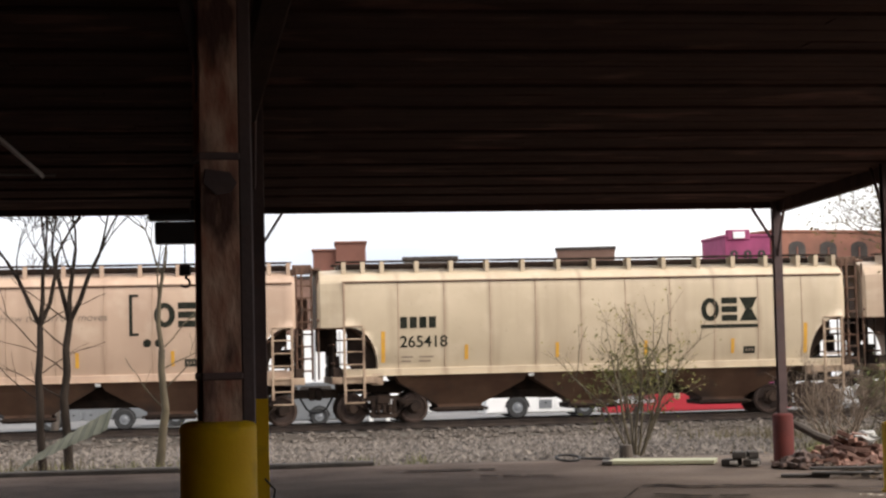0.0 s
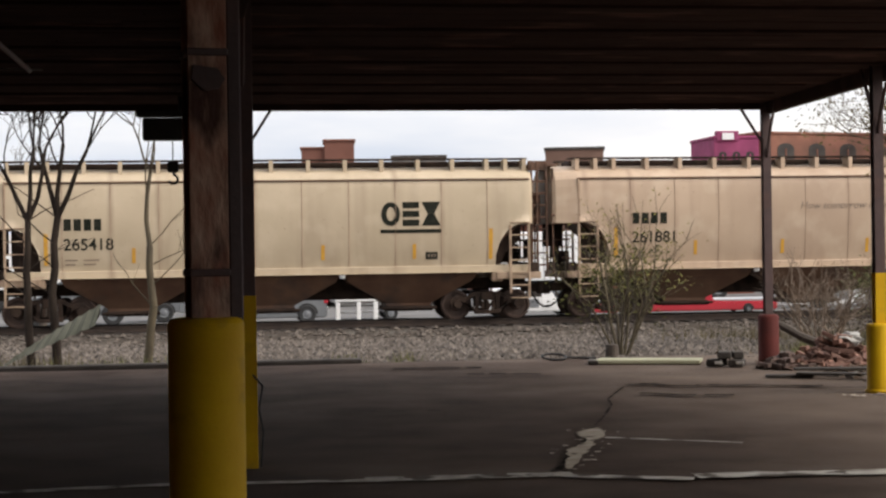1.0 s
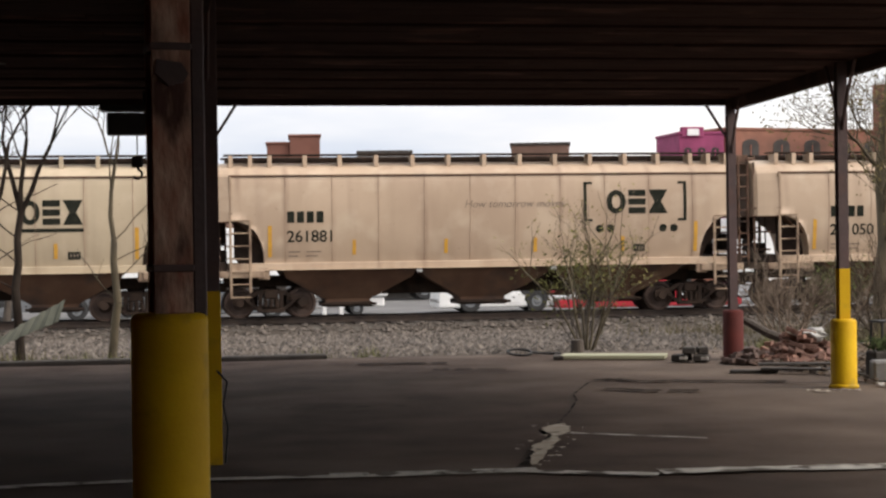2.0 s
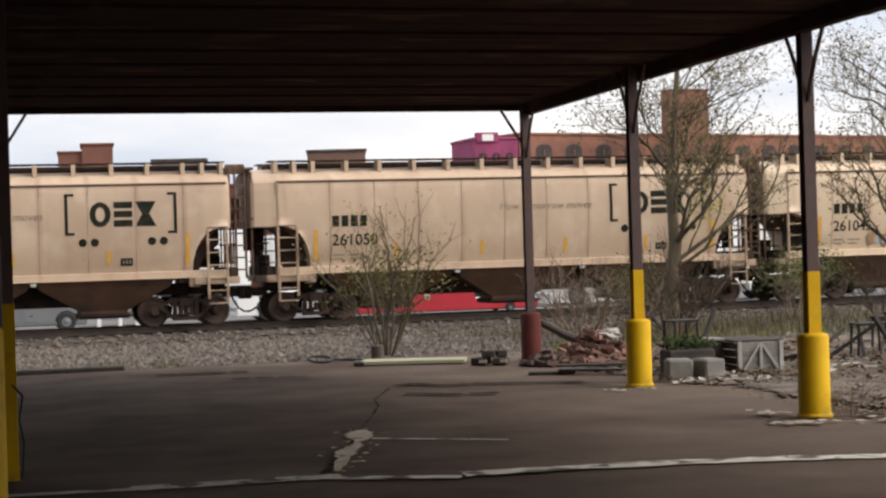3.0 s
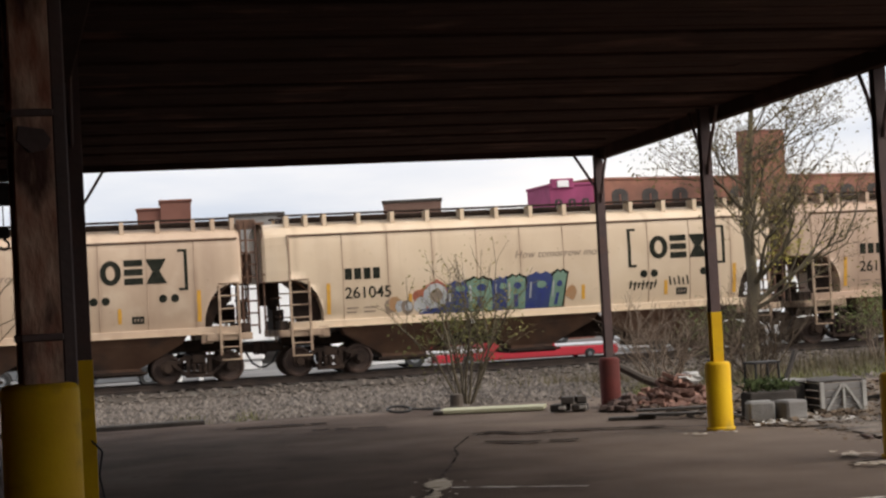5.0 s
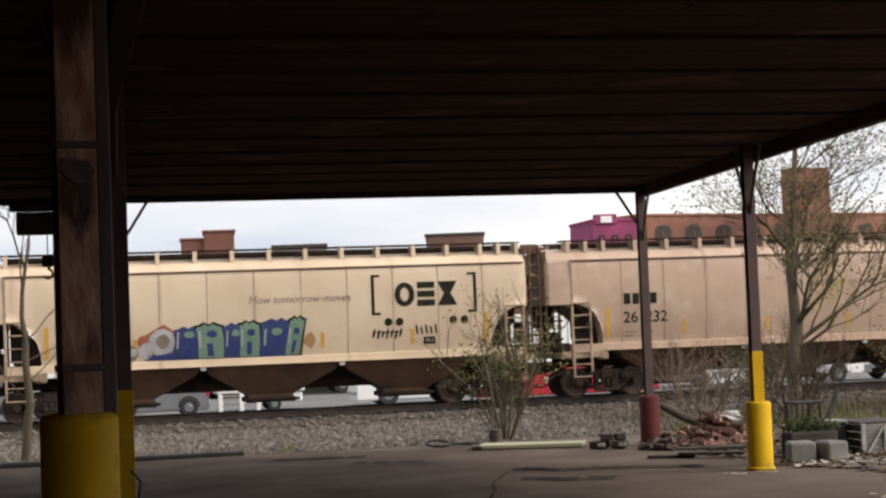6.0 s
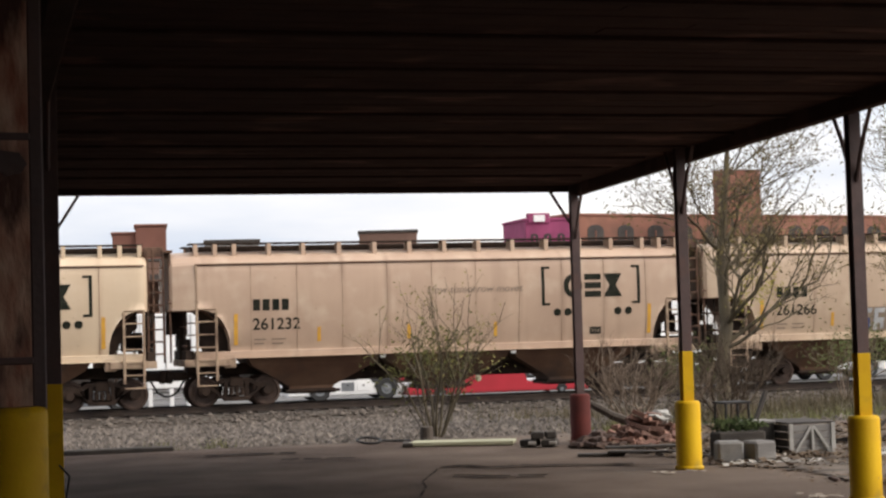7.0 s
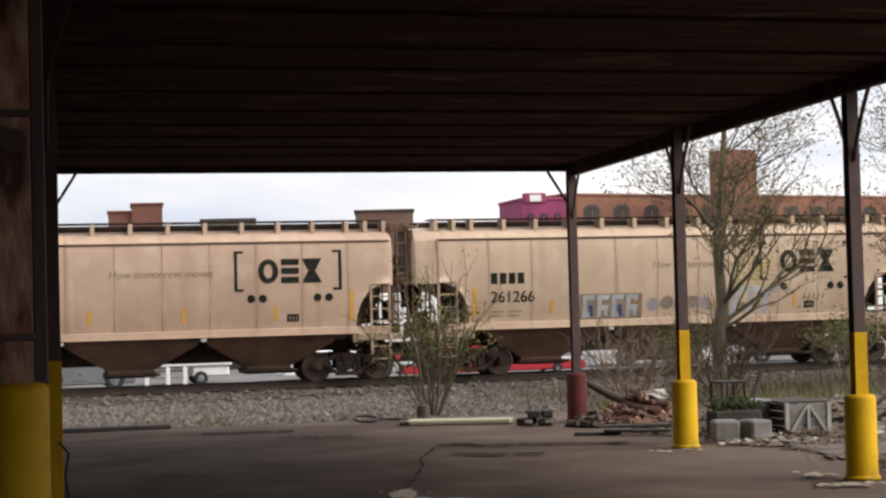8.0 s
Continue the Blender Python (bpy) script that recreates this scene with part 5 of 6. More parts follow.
def budding_tree(x, y, height, r, seed, leaf, label, per, sprays=()):
    """A leading trunk that carries on to the top, with limbs off it at many heights and hanging young leaves."""
    rng = random.Random(seed)
    t = thing("budding_tree", pose(x, y, -0.35), label, "tree")
    bm, tips = bmesh.new(), []
    q = Vector((0, 0, 0))
    n = 14
    for k in range(n):
        u = k / n
        e = q + Vector((rng.uniform(-0.05, 0.07), rng.uniform(-0.05, 0.05), height / n))
        ra, rb = r * (1.2 - 1.05 * u), r * (1.2 - 1.05 * (u + 1 / n))
        tube(bm, q, e, ra, rb, 9, False)
        q = e
        if k >= 2:
            for _ in range(2):
                a = rng.uniform(0, 6.28)
                side = Vector((math.cos(a), 0.7 * math.sin(a), rng.uniform(0.45, 1.1))).normalized()
                grow(bm, q, side, (1.35 - 0.75 * u) * rng.uniform(0.75, 1.1), max(rb * rng.uniform(0.34, 0.50), 0.014), 4, rng, tips, 0.30, (2, 2))
    # one heavy crooked limb that sweeps out low on the trunk
    p, d = Vector((0.02, 0, height * 0.22)), Vector((0.8, -0.1, 0.55))
    for k in range(5):
        e = p + (d + Vector((rng.uniform(-0.2, 0.2), rng.uniform(-0.2, 0.2), rng.uniform(-0.25, 0.3)))) * 0.42
        tube(bm, p, e, r * (0.42 - 0.06 * k), r * (0.36 - 0.06 * k), 7, False)
        p = e
        grow(bm, p, Vector((rng.uniform(-0.4, 0.9), rng.uniform(-0.5, 0.5), 0.9)).normalized(), 0.8, r * 0.2, 3, rng, tips, 0.28, (1, 2))
    part("trunk", bm, BARK_OLIVE, t, smooth=True)
    bm = bmesh.new()
    leaves(bm, tips, rng, per, 0.046, 0.17)
    part("crown", bm, leaf, t)
    if sprays:
        bm = bmesh.new()
        for cx, cy, cz, s, m in sprays:
            spots = [(Vector((rng.gauss(cx, s), rng.gauss(cy, s), rng.gauss(cz, s * 0.75))), None) for _ in range(m)]
            leaves(bm, spots, rng, 4, 0.04, 0.06)
        part("young_leaves", bm, LEAF_YELLOW, t, "yellow-green young leaves")


# ---- things on the asphalt and under the canopy ----
def ragged_strip(bm, pts, width, seed, z=0.016, step=0.09, gap=0.0):
    """A flat strip along a line on the floor, with an uneven edge and breaks."""
    rng = random.Random(seed)
    for (a, b) in zip(pts, pts[1:]):
        a, b = Vector((*a, 0)), Vector((*b, 0))
        n = max(1, int((b - a).length / step))
        side = (b - a).normalized().cross(Vector((0, 0, 1)))
        edge = None
        for k in range(n + 1):
            c = a + (b - a) * (k / n)
            wv = width * (0.75 + 0.5 * rng.random())
            wu = width * (0.75 + 0.5 * rng.random())
            row = (bm.verts.new(c + side * wv * 0.5 + Vector((0, 0, z))), bm.verts.new(c - side * wu * 0.5 + Vector((0, 0, z))))
            if edge and rng.random() >= gap:
                bm.faces.new((edge[0], row[0], row[1], edge[1]))
            edge = row
    return bm


def floor_marks():
    bm = bmesh.new()
    ragged_strip(bm, [(-3.4, 12.0), (-1.2, 12.17), (-0.1, 12.26), (1.5, 12.1), (2.6, 12.05), (3.5, 11.62)], 0.14, 1, gap=0.02)
    ragged_strip(bm, [(1.2, 12.2), (2.75, 12.1)], 0.12, 12, 0.02, gap=0.2)
    tagged(part("painted_line", bm, LINE_PAINT), "chipped white painted line across the asphalt", "road marking", kind="structure")
    bm = bmesh.new()
    ragged_strip(bm, [(3.55, 11.75), (4.3, 11.70), (5.1, 11.6), (5.9, 11.4), (7.4, 10.9)], 0.24, 2, gap=0.02)
    tagged(part("painted_line", bm, LINE_PAINT), "wide worn white painted line on asphalt", "road marking", kind="structure")
    bm = bmesh.new()
    ragged_strip(bm, [(3.55, 14.35), (4.0, 14.02)], 0.06, 3, gap=0.02)
    ragged_strip(bm, [(4.0, 14.02), (4.6, 13.6)], 0.045, 3, gap=0.35)
    tagged(part("painted_line", bm, LINE_PAINT), "thin faded white line on asphalt", "road marking", kind="structure")
    bm = bmesh.new()
    rng = random.Random(14)
    spine = ((3.62, 15.05, 0.03), (3.58, 14.92, 0.15), (3.52, 14.7, 0.20), (3.47, 14.45, 0.17), (3.40, 14.2, 0.06), (3.33, 14.0, 0.05), (3.26, 13.8, 0.12), (3.14, 13.55, 0.14), (3.06, 13.3, 0.13), (3.0, 13.05, 0.07), (2.92, 12.8, 0.09), (2.82, 12.5, 0.05), (2.78, 12.3, 0.03))
    edge = None
    for (ax, ay, aw), (bx, by, bw) in zip(spine, spine[1:]):
        for k in range(5):
            u = k / 5
            w = 0.64 * (aw + (bw - aw) * u)
            cx, cy = ax + (bx - ax) * u, ay + (by - ay) * u
            row = [bm.verts.new((cx + sx * w * rng.uniform(0.75, 1.2), cy + rng.uniform(-0.015, 0.015), 0.019)) for sx in (-1, 1)]
            if edge:
                bm.faces.new((edge[0], edge[1], row[1], row[0]))
            edge = row
    for k in range(26):
        cx, cy, cw = rng.choice(spine)
        cx, s, m = cx + rng.choice((-1, 1)) * (cw + rng.uniform(0.01, 0.08)), rng.uniform(0.012, 0.03), rng.randint(5, 7)
        bm.faces.new([bm.verts.new((cx + s * rng.uniform(0.6, 1.3) * math.cos(2 * math.pi * i / m), cy + 1.6 * s * rng.uniform(0.6, 1.3) * math.sin(2 * math.pi * i / m), 0.021 + 0.0001 * k)) for i in range(m)])
    # flaked crust round the feet of the posts
    for px, py, rx, ry, m in ((7.15, 13.5, 0.16, 0.07, 34), (7.3, 14.4, 0.10, 0.12, 26), (7.85, 13.3, 0.16, 0.08, 34), (8.1, 13.9, 0.16, 0.2, 30), (7.15, 17.55, 0.14, 0.08, 14)):
        for k in range(m):
            cx, cy, s, q = rng.gauss(px, rx), rng.gauss(py, ry), rng.uniform(0.012, 0.042), rng.randint(5, 8)
            bm.faces.new([bm.verts.new((cx + s * rng.uniform(0.5, 1.4) * math.cos(2 * math.pi * i / q), cy + 1.5 * s * rng.uniform(0.5, 1.4) * math.sin(2 * math.pi * i / q), 0.0235 + 0.0001 * k)) for i in range(q)])
    tagged(part("concrete_patch", bm, PATCH), "broken pale patch in the cracked asphalt", "patch", kind="structure")
    bm = bmesh.new()
    for pts, w, s in (([(3.6, 15.0), (3.80, 15.6), (3.98, 16.1), (4.36, 17.3), (4.5, 18.0), (5.04, 19.44)], 0.026, 5),
                      ([(5.15, 19.9), (5.3, 19.75), (5.47, 19.9), (5.60, 19.5), (5.85, 19.38), (6.05, 19.5), (6.22, 19.3), (6.5, 19.25), (6.8, 19.07), (7.3, 18.9)], 0.14, 6),
                      ([(5.0, 18.6), (5.12, 18.55), (5.22, 18.41), (5.35, 18.2), (5.6, 18.15), (5.9, 18.05)], 0.15, 7), ([(6.9, 19.0), (7.3, 18.6), (7.7, 18.5)], 0.08, 22),
                      ([(2.7, 12.3), (2.9, 12.9), (3.1, 13.5), (3.4, 14.3)], 0.06, 8), ([(0.9, 17.5), (2.6, 17.2)], 0.04, 9), ([(3.7, 22.2), (4.2, 22.1), (4.6, 21.9)], 0.16, 10), ([(2.9, 23.6), (4.1, 23.4)], 0.2, 19),
                      ([(6.9, 13.72), (7.1, 13.8), (7.3, 13.76), (7.5, 13.84), (7.75, 13.72), (7.95, 13.78), (8.3, 13.55)], 0.08, 20), ([(7.6, 14.4), (7.9, 14.25), (8.2, 14.25), (8.5, 13.95), (9.0, 13.8)], 0.06, 21)):
        ragged_strip(bm, pts, w, s, 0.0185, 0.07, 0.3 if w < 0.05 else 0.08)
    tagged(part("floor_cracks", bm, CRACK), "dark open cracks in the asphalt", "crack", kind="structure")
    # pale dusty concrete outside the right-hand posts
    bm = bmesh.new()
    n = 180
    left = [(8.35 + 0.55 * noise.noise((k * 0.09, 1, 0)) + 0.30 * noise.noise((k * 0.4, 5, 0)) + 0.12 * noise.noise((k * 1.7, 9, 0)), 9 + 15.3 * k / n) for k in range(n + 1)]
    for (a, b), (c, d) in zip(left, left[1:]):
        row = [(a, b), (30, b), (30, d), (c, d)]
        bm.faces.new([bm.verts.new((x, y, 0.021)) for x, y in row])
    bmesh.ops.remove_doubles(bm, verts=bm.verts[:], dist=0.001)
    tagged(part("yard_slab", bm, DUST), "dusty pale concrete yard beside the canopy", "pavement", kind="structure")
    bm = bmesh.new()
    soft_box(bm, -6, 2.3, 24.9, 25.12, -0.02, 0.07, 0.02, pose(0, 0.2, 0, 0, 0, -0.8))
    tagged(part("edge_timber", bm, DARK_WOOD), "dark low timber along the asphalt edge", "edging")


def stones():
    """Loose ballast stones on the bank, denser towards the track."""
    rng = random.Random(11)
    verts, faces = [], []
    base = [(1, 0, 0), (-1, 0, 0), (0, 1, 0), (0, -1, 0), (0, 0, 1), (0, 0, -1)]
    tri = [(0, 2, 4), (2, 1, 4), (1, 3, 4), (3, 0, 4), (2, 0, 5), (1, 2, 5), (3, 1, 5), (0, 3, 5)]
    for _ in range(26000):
        y = EDGE + 0.2 + 24 * rng.random() ** 1.3
        if TRACK_Y - 1.3 < y < TRACK_Y + 1.3:
            continue
        x = rng.uniform(-0.16, 0.62) * y + rng.uniform(-1, 1)
        s = rng.uniform(0.04, 0.10) * (1.6 if rng.random() < 0.05 else 1)
        o = len(verts)
        z = ground_z(x, y) + s * 0.25
        a = rng.uniform(0, 3.1)
        ca, sa = math.cos(a), math.sin(a)
        for bx, by, bz in base:
            k = s * rng.uniform(0.7, 1.25)
            verts.append((x + (bx * ca - by * sa) * k, y + (bx * sa + by * ca) * k, z + bz * k * 0.75))
        faces += [tuple(o + i for i in t) for t in tri]
    me = bpy.data.meshes.new("ballast_stones")
    me.from_pydata(verts, [], faces)
    me.materials.append(STONE_RANDOM)
    tagged(new("ballast_stones", me), "loose grey ballast stones on the bank", "gravel", kind="stuff")


def grass_tufts(name, seed, mat, label, spots, tall):
    rng = random.Random(seed)
    verts, faces = [], []
    for cx, cy, sp in spots:
        for _ in range(int(260 * sp)):
            x, y = rng.gauss(cx, sp * 0.5), rng.gauss(cy, sp * 0.4)
            h = rng.uniform(0.08, tall)
            z = max(ground_z(x, y), -0.5) if y > EDGE else 0.0
            a = rng.uniform(0, 6.3)
            w = rng.uniform(0.006, 0.014)
            dx, dy = math.cos(a) * h * 0.4, math.sin(a) * h * 0.4
            o = len(verts)
            verts += [(x - w * math.sin(a), y + w * math.cos(a), z), (x + w * math.sin(a), y - w * math.cos(a), z), (x + dx, y + dy, z + h)]
            faces.append((o, o + 1, o + 2))
    me = bpy.data.meshes.new(name)
    me.from_pydata(verts, [], faces)
    me.materials.append(mat)
    tagged(new(name, me), label, "grass", kind="stuff")


def litter_mesh(name, seed, count, mat, label, spots):
    """Small flakes, chips and dead leaves strewn over the yard."""
    rng = random.Random(seed)
    verts, faces = [], []
    for _ in range(count):
        cx, cy, sx, sy, sz = rng.choice(spots)
        x, y = rng.gauss(cx, sx), rng.gauss(cy, sy)
        if x < 7.75 or y > 24.9:
            continue
        s = rng.uniform(0.012, 0.05) * sz
        m = rng.randint(4, 6)
        o = len(verts)
        z = 0.026 + 0.02 * rng.random()
        verts += [(x + s * rng.uniform(0.5, 1.4) * math.cos(2 * math.pi * i / m), y + s * rng.uniform(0.5, 1.4) * math.sin(2 * math.pi * i / m), z + s * rng.uniform(0, 0.9)) for i in range(m)]
        faces.append(tuple(range(o, o + m)))
    me = bpy.data.meshes.new(name)
    me.from_pydata(verts, [], faces)
    me.materials.append(mat)
    tagged(new(name, me), label, "litter", kind="stuff")


def small_things():
    # long pale board on the ground beside the corner post
    b = thing("plank", pose(6.48, 23.55, 0.01, 0, 0, -22), "long pale weathered plank lying on the asphalt", "plank")
    bm = bmesh.new()
    soft_box(bm, -0.72, 0.72, -0.26, 0.26, 0.0, 0.055, 0.008)
    part("board", bm, BOARD, b)
    bm = bmesh.new()
    soft_box(bm, -0.74, -0.6, -0.25, 0.25, 0.004, 0.05, 0.008, pose(-0.1, 0, 0, 0, 0, 8))
    part("broken_end", bm, DARK_WOOD, b)
    # dark timber blocks
    b = thing("timber_stack", pose(7.25, 22.5, 0.01, 0, 0, -24), "short charred timber blocks stacked beside the post", "timber")
    for k, (x, y, z, w) in enumerate(((-0.13, 0, 0, 0.22), (0.14, 0.02, 0, 0.2), (-0.02, 0.02, 0.10, 0.18), (0.16, 0.05, 0.10, 0.14))):
        bm = bmesh.new()
        soft_box(bm, x - w / 2, x + w / 2, y - 0.12, y + 0.12, z, z + 0.095, 0.014, pose(0, 0, 0, 0, 0, 9 * (k - 1.5)))
        part("timber_block", bm, DARK_WOOD, b)
    for x in (-0.08, 0.2):
        bm = bmesh.new()
        soft_box(bm, x - 0.05, x + 0.05, -0.19, -0.16, 0.035, 0.075, 0.004)
        part("pale_end", bm, CONCRETE, b, "pale cut end")
    # wire loop
    ring = thing("hose_loop", pose(5.4, 24.75, 0.0), "dark rubber hose loop lying on the asphalt", "hose")
    bm = bmesh.new()
    n = 22
    pts = [Vector((0.17 * math.cos(2 * math.pi * k / n), 0.22 * math.sin(2 * math.pi * k / n), 0.05 + 0.03 * math.sin(2 * math.pi * k / n))) for k in range(n)]
    for k in range(n):
        tube(bm, pts[k], pts[(k + 1) % n], 0.018, 0.018, 6, False)
    pts = [Vector((0.17, 0, 0.04)), Vector((0.35, 0.05, 0.03)), Vector((0.5, 0.0, 0.02)), Vector((0.62, 0.05, 0.02))]
    for p, q in zip(pts, pts[1:]):
        tube(bm, p, q, 0.02, 0.02, 6)
    part("hose", bm, BLACK_IRON, ring)
    st = thing("tree_stump", pose(6.35, 25.1, -0.02), "short cut brown stump", "stump")
    bm = bmesh.new()
    lathe(bm, [(0.115, 0), (0.10, 0.06), (0.095, 0.2), (0.08, 0.215)], 14)
    part("stump_wood", bm, BARK, st)
    # heap of loose bricks
    rng = random.Random(9)
    bm = bmesh.new()
    soft_box(bm, -0.10, 0.10, -0.047, 0.047, -0.03, 0.03, 0.005)
    brick = mesh_of("brick", bm, LOOSE_BRICK)
    heap = thing("brick_heap", pose(8.55, 22.0, 0.0), "untidy heap of loose red bricks on the ground", "brick heap")
    for _ in range(190):
        r = rng.random() ** 0.6
        a = rng.uniform(0, 6.28)
        x, y = 0.75 * r * math.cos(a), 0.6 * r * math.sin(a)
        z = 0.03 + rng.random() * 0.46 * (1 - r)
        shared("brick", brick, pose(x, y, z, rng.uniform(-25, 25), rng.uniform(-25, 25), rng.uniform(0, 180)), heap)
    heap2 = thing("brick_heap", pose(7.95, 21.9, 0.0), "low dark heap of sooty bricks beside the post", "brick heap")
    bm = bmesh.new()
    soft_box(bm, -0.10, 0.10, -0.047, 0.047, -0.03, 0.03, 0.005)
    dark = mesh_of("brick", bm, DARK_BRICK)
    for _ in range(70):
        r = rng.random() ** 0.6
        a = rng.uniform(0, 6.28)
        shared("brick", dark, pose(0.4 * r * math.cos(a), 0.35 * r * math.sin(a), 0.03 + rng.random() * 0.22 * (1 - r), rng.uniform(-20, 20), rng.uniform(-20, 20), rng.uniform(0, 180)), heap2)
    for k, (x, y, a, w) in enumerate(((7.35, 20.35, -20, 0.16), (7.85, 20.0, -30, 0.28), (8.0, 20.4, -12, 0.3))):
        b = thing("scrap_board", pose(x, y, 0.012 + 0.034 * k, 0, 0, a), "dark scrap board lying on the asphalt", "board", "scrap boards")
        bm = bmesh.new()
        soft_box(bm, -0.9 * w * 2, 0.9 * w * 2, -0.09, 0.09, 0, 0.03, 0.005)
        part("board", bm, DARK_WOOD, b)
    # broken concrete blocks, planter, crate
    for k, (x, y, a, w) in enumerate(((8.22, 18.5, -14, 0.24), (8.52, 18.35, 8, 0.22))):
        c = thing("concrete_block", pose(x, y, 0.012, 0, 0, a), "grey weathered concrete block on the ground", "block", "concrete blocks")
        bm = bmesh.new()
        soft_box(bm, -w * 0.62, w * 0.62, -0.16, 0.16, 0, 0.24, 0.025)
        part("block", bm, (CONCRETE_GREY, GREY_WOOD)[k], c)
    pl = thing("planter", pose(8.65, 19.2, 0.012), "dark planter box with low green plants", "planter")
    bm = bmesh.new()
    soft_box(bm, -0.30, 0.30, -0.14, 0.14, 0, 0.30, 0.02)
    part("box", bm, DARK_WOOD, pl)
    bm = bmesh.new()
    leaves(bm, [(Vector((rng.uniform(-0.28, 0.28), rng.uniform(-0.12, 0.12), 0.34 + 0.06 * rng.random())), None) for _ in range(60)], rng, 6, 0.045, 0.035)
    part("foliage", bm, LEAF_DARK, pl)
    cr = thing("wooden_crate", pose(9.50, 19.2, 0.012, 0, 0, -3), "grey weathered wooden crate with diagonal braces", "crate")
    for k in range(4):
        bm = bmesh.new()
        soft_box(bm, -0.28, 0.28, -0.24, -0.222, 0.01 + 0.088 * k, 0.09 + 0.088 * k, 0.004)
        part("slat", bm, GREY_WOOD, cr)
        bm = bmesh.new()
        soft_box(bm, -0.299, -0.281, -0.22, 0.62, 0.01 + 0.088 * k, 0.09 + 0.088 * k, 0.004)
        part("slat", bm, DARK_WOOD, cr)
    for x in (-0.265, 0.265):
        bm = bmesh.new()
        soft_box(bm, x - 0.025, x + 0.025, -0.262, -0.242, 0, 0.37, 0.004)
        part("batten", bm, GREY_WOOD_PALE, cr)
    for a, b in (((-0.22, 0.03), (-0.02, 0.33)), ((0.22, 0.03), (0.02, 0.33)), ((0, 0.02), (0, 0.34))):
        bm = bmesh.new()
        tube(bm, (a[0], -0.262, a[1]), (b[0], -0.262, b[1]), 0.02, 0.02, 4)
        part("brace", bm, GREY_WOOD_PALE, cr)
    bm = bmesh.new()
    soft_box(bm, -0.30, 0.30, -0.24, 0.63, 0.362, 0.385, 0.004)
    part("lid", bm, DARK_WOOD, cr)
    db = thing("tool_box", pose(9.12, 19.55, 0.012, 0, 0, -6), "dark weathered box standing against the crate", "box")
    bm = bmesh.new()
    soft_box(bm, -0.2, 0.1, -0.2, 0.2, 0, 0.36, 0.02)
    part("box", bm, DARK_WOOD, db)
    bm = bmesh.new()
    soft_box(bm, -0.215, 0.115, -0.215, 0.215, 0.362, 0.40, 0.012)
    part("lid", bm, GREY_WOOD, db)
    lo = thing("fallen_branch", Matrix(), "dark broken branch propped on the brick heap", "branch")
    bm = bmesh.new()
    way = [Vector((8.0, 23.25, 0.62)), Vector((8.25, 23.1, 0.50)), Vector((8.5, 22.95, 0.34)), Vector((8.8, 22.8, 0.22)), Vector((9.1, 22.7, 0.03))]
    for i, (p, q) in enumerate(zip(way, way[1:])):
        tube(bm, p, q, 0.045 + 0.008 * i, 0.05 + 0.008 * i, 8)
    part("branch_wood", bm, BARK, lo)
    # crumpled pale plastic along the blocks
    tp = thing("plastic_sheet", pose(8.35, 17.95, 0.012), "crumpled dirty white plastic strip on the ground", "plastic sheet")
    bm = bmesh.new()
    rows = []
    for k in range(34):
        u = k / 33
        cx, cy = -0.45 + 1.25 * u, 0.16 * math.sin(u * 5) + 0.25 * u
        rows.append([bm.verts.new((cx + rng.uniform(-0.02, 0.02), cy + v * (0.035 + 0.05 * rng.random()), 0.012 + 0.05 * rng.random() * (v == 0))) for v in (-1, 0, 1)])
    for p, q in zip(rows, rows[1:]):
        for i in range(2):
            bm.faces.new((p[i], p[i + 1], q[i + 1], q[i]))
    part("sheet", bm, CONCRETE, tp)
    # steel frames of scrap furniture
    for x, y, a, s in ((10.55, 23.6, 5, 1.0), (11.9, 20.6, -12, 1.0), (12.6, 21.2, 30, 1.1), (13.4, 20.9, 70, 1.0)):
        f = thing("scrap_table", pose(x, y, 0.012, 0, 0, a), "dark scrap steel table standing in the yard", "scrap table", "scrap in the yard")
        for px in (-0.2, 0.2):
            for py in (-0.16, 0.16):
                bm = bmesh.new()
                tube(bm, (px * s, py * s, 0), (px * s * 0.9, py * s, 0.42 * s), 0.018, 0.018, 6)
                part("leg", bm, BLACK_IRON, f)
        bm = bmesh.new()
        soft_box(bm, -0.22 * s, 0.22 * s, -0.18 * s, 0.18 * s, 0.41 * s, 0.44 * s, 0.006)
        part("top", bm, BLACK_IRON, f)
    for x, y, a, ln in ((11.05, 24, 25, 0.62), (12.1, 20.2, -35, 0.7), (12.35, 20.4, -30, 0.7), (12.9, 20.3, 60, 0.9)):
        f = thing("leaning_stick", pose(x, y, 0.0, 0, a, 10), "dark stick leaning out of the debris", "stick", "sticks in the debris")
        bm = bmesh.new()
        soft_box(bm, -0.03, 0.03, -0.03, 0.03, 0, ln, 0.006)
        part("stick", bm, DARK_WOOD, f)
    rag = thing("rag_bundle", pose(8.78, 22.05, 0.36), "crumpled pale grey rag on the brick heap", "rag")
    bm = bmesh.new()
    bmesh.ops.create_icosphere(bm, subdivisions=3, radius=0.2)
    for v in bm.verts:
        v.co *= 1 + 0.5 * noise.noise(v.co * 9)
        v.co.z *= 0.45
    part("rag", bm, GREY_WOOD_PALE, rag)
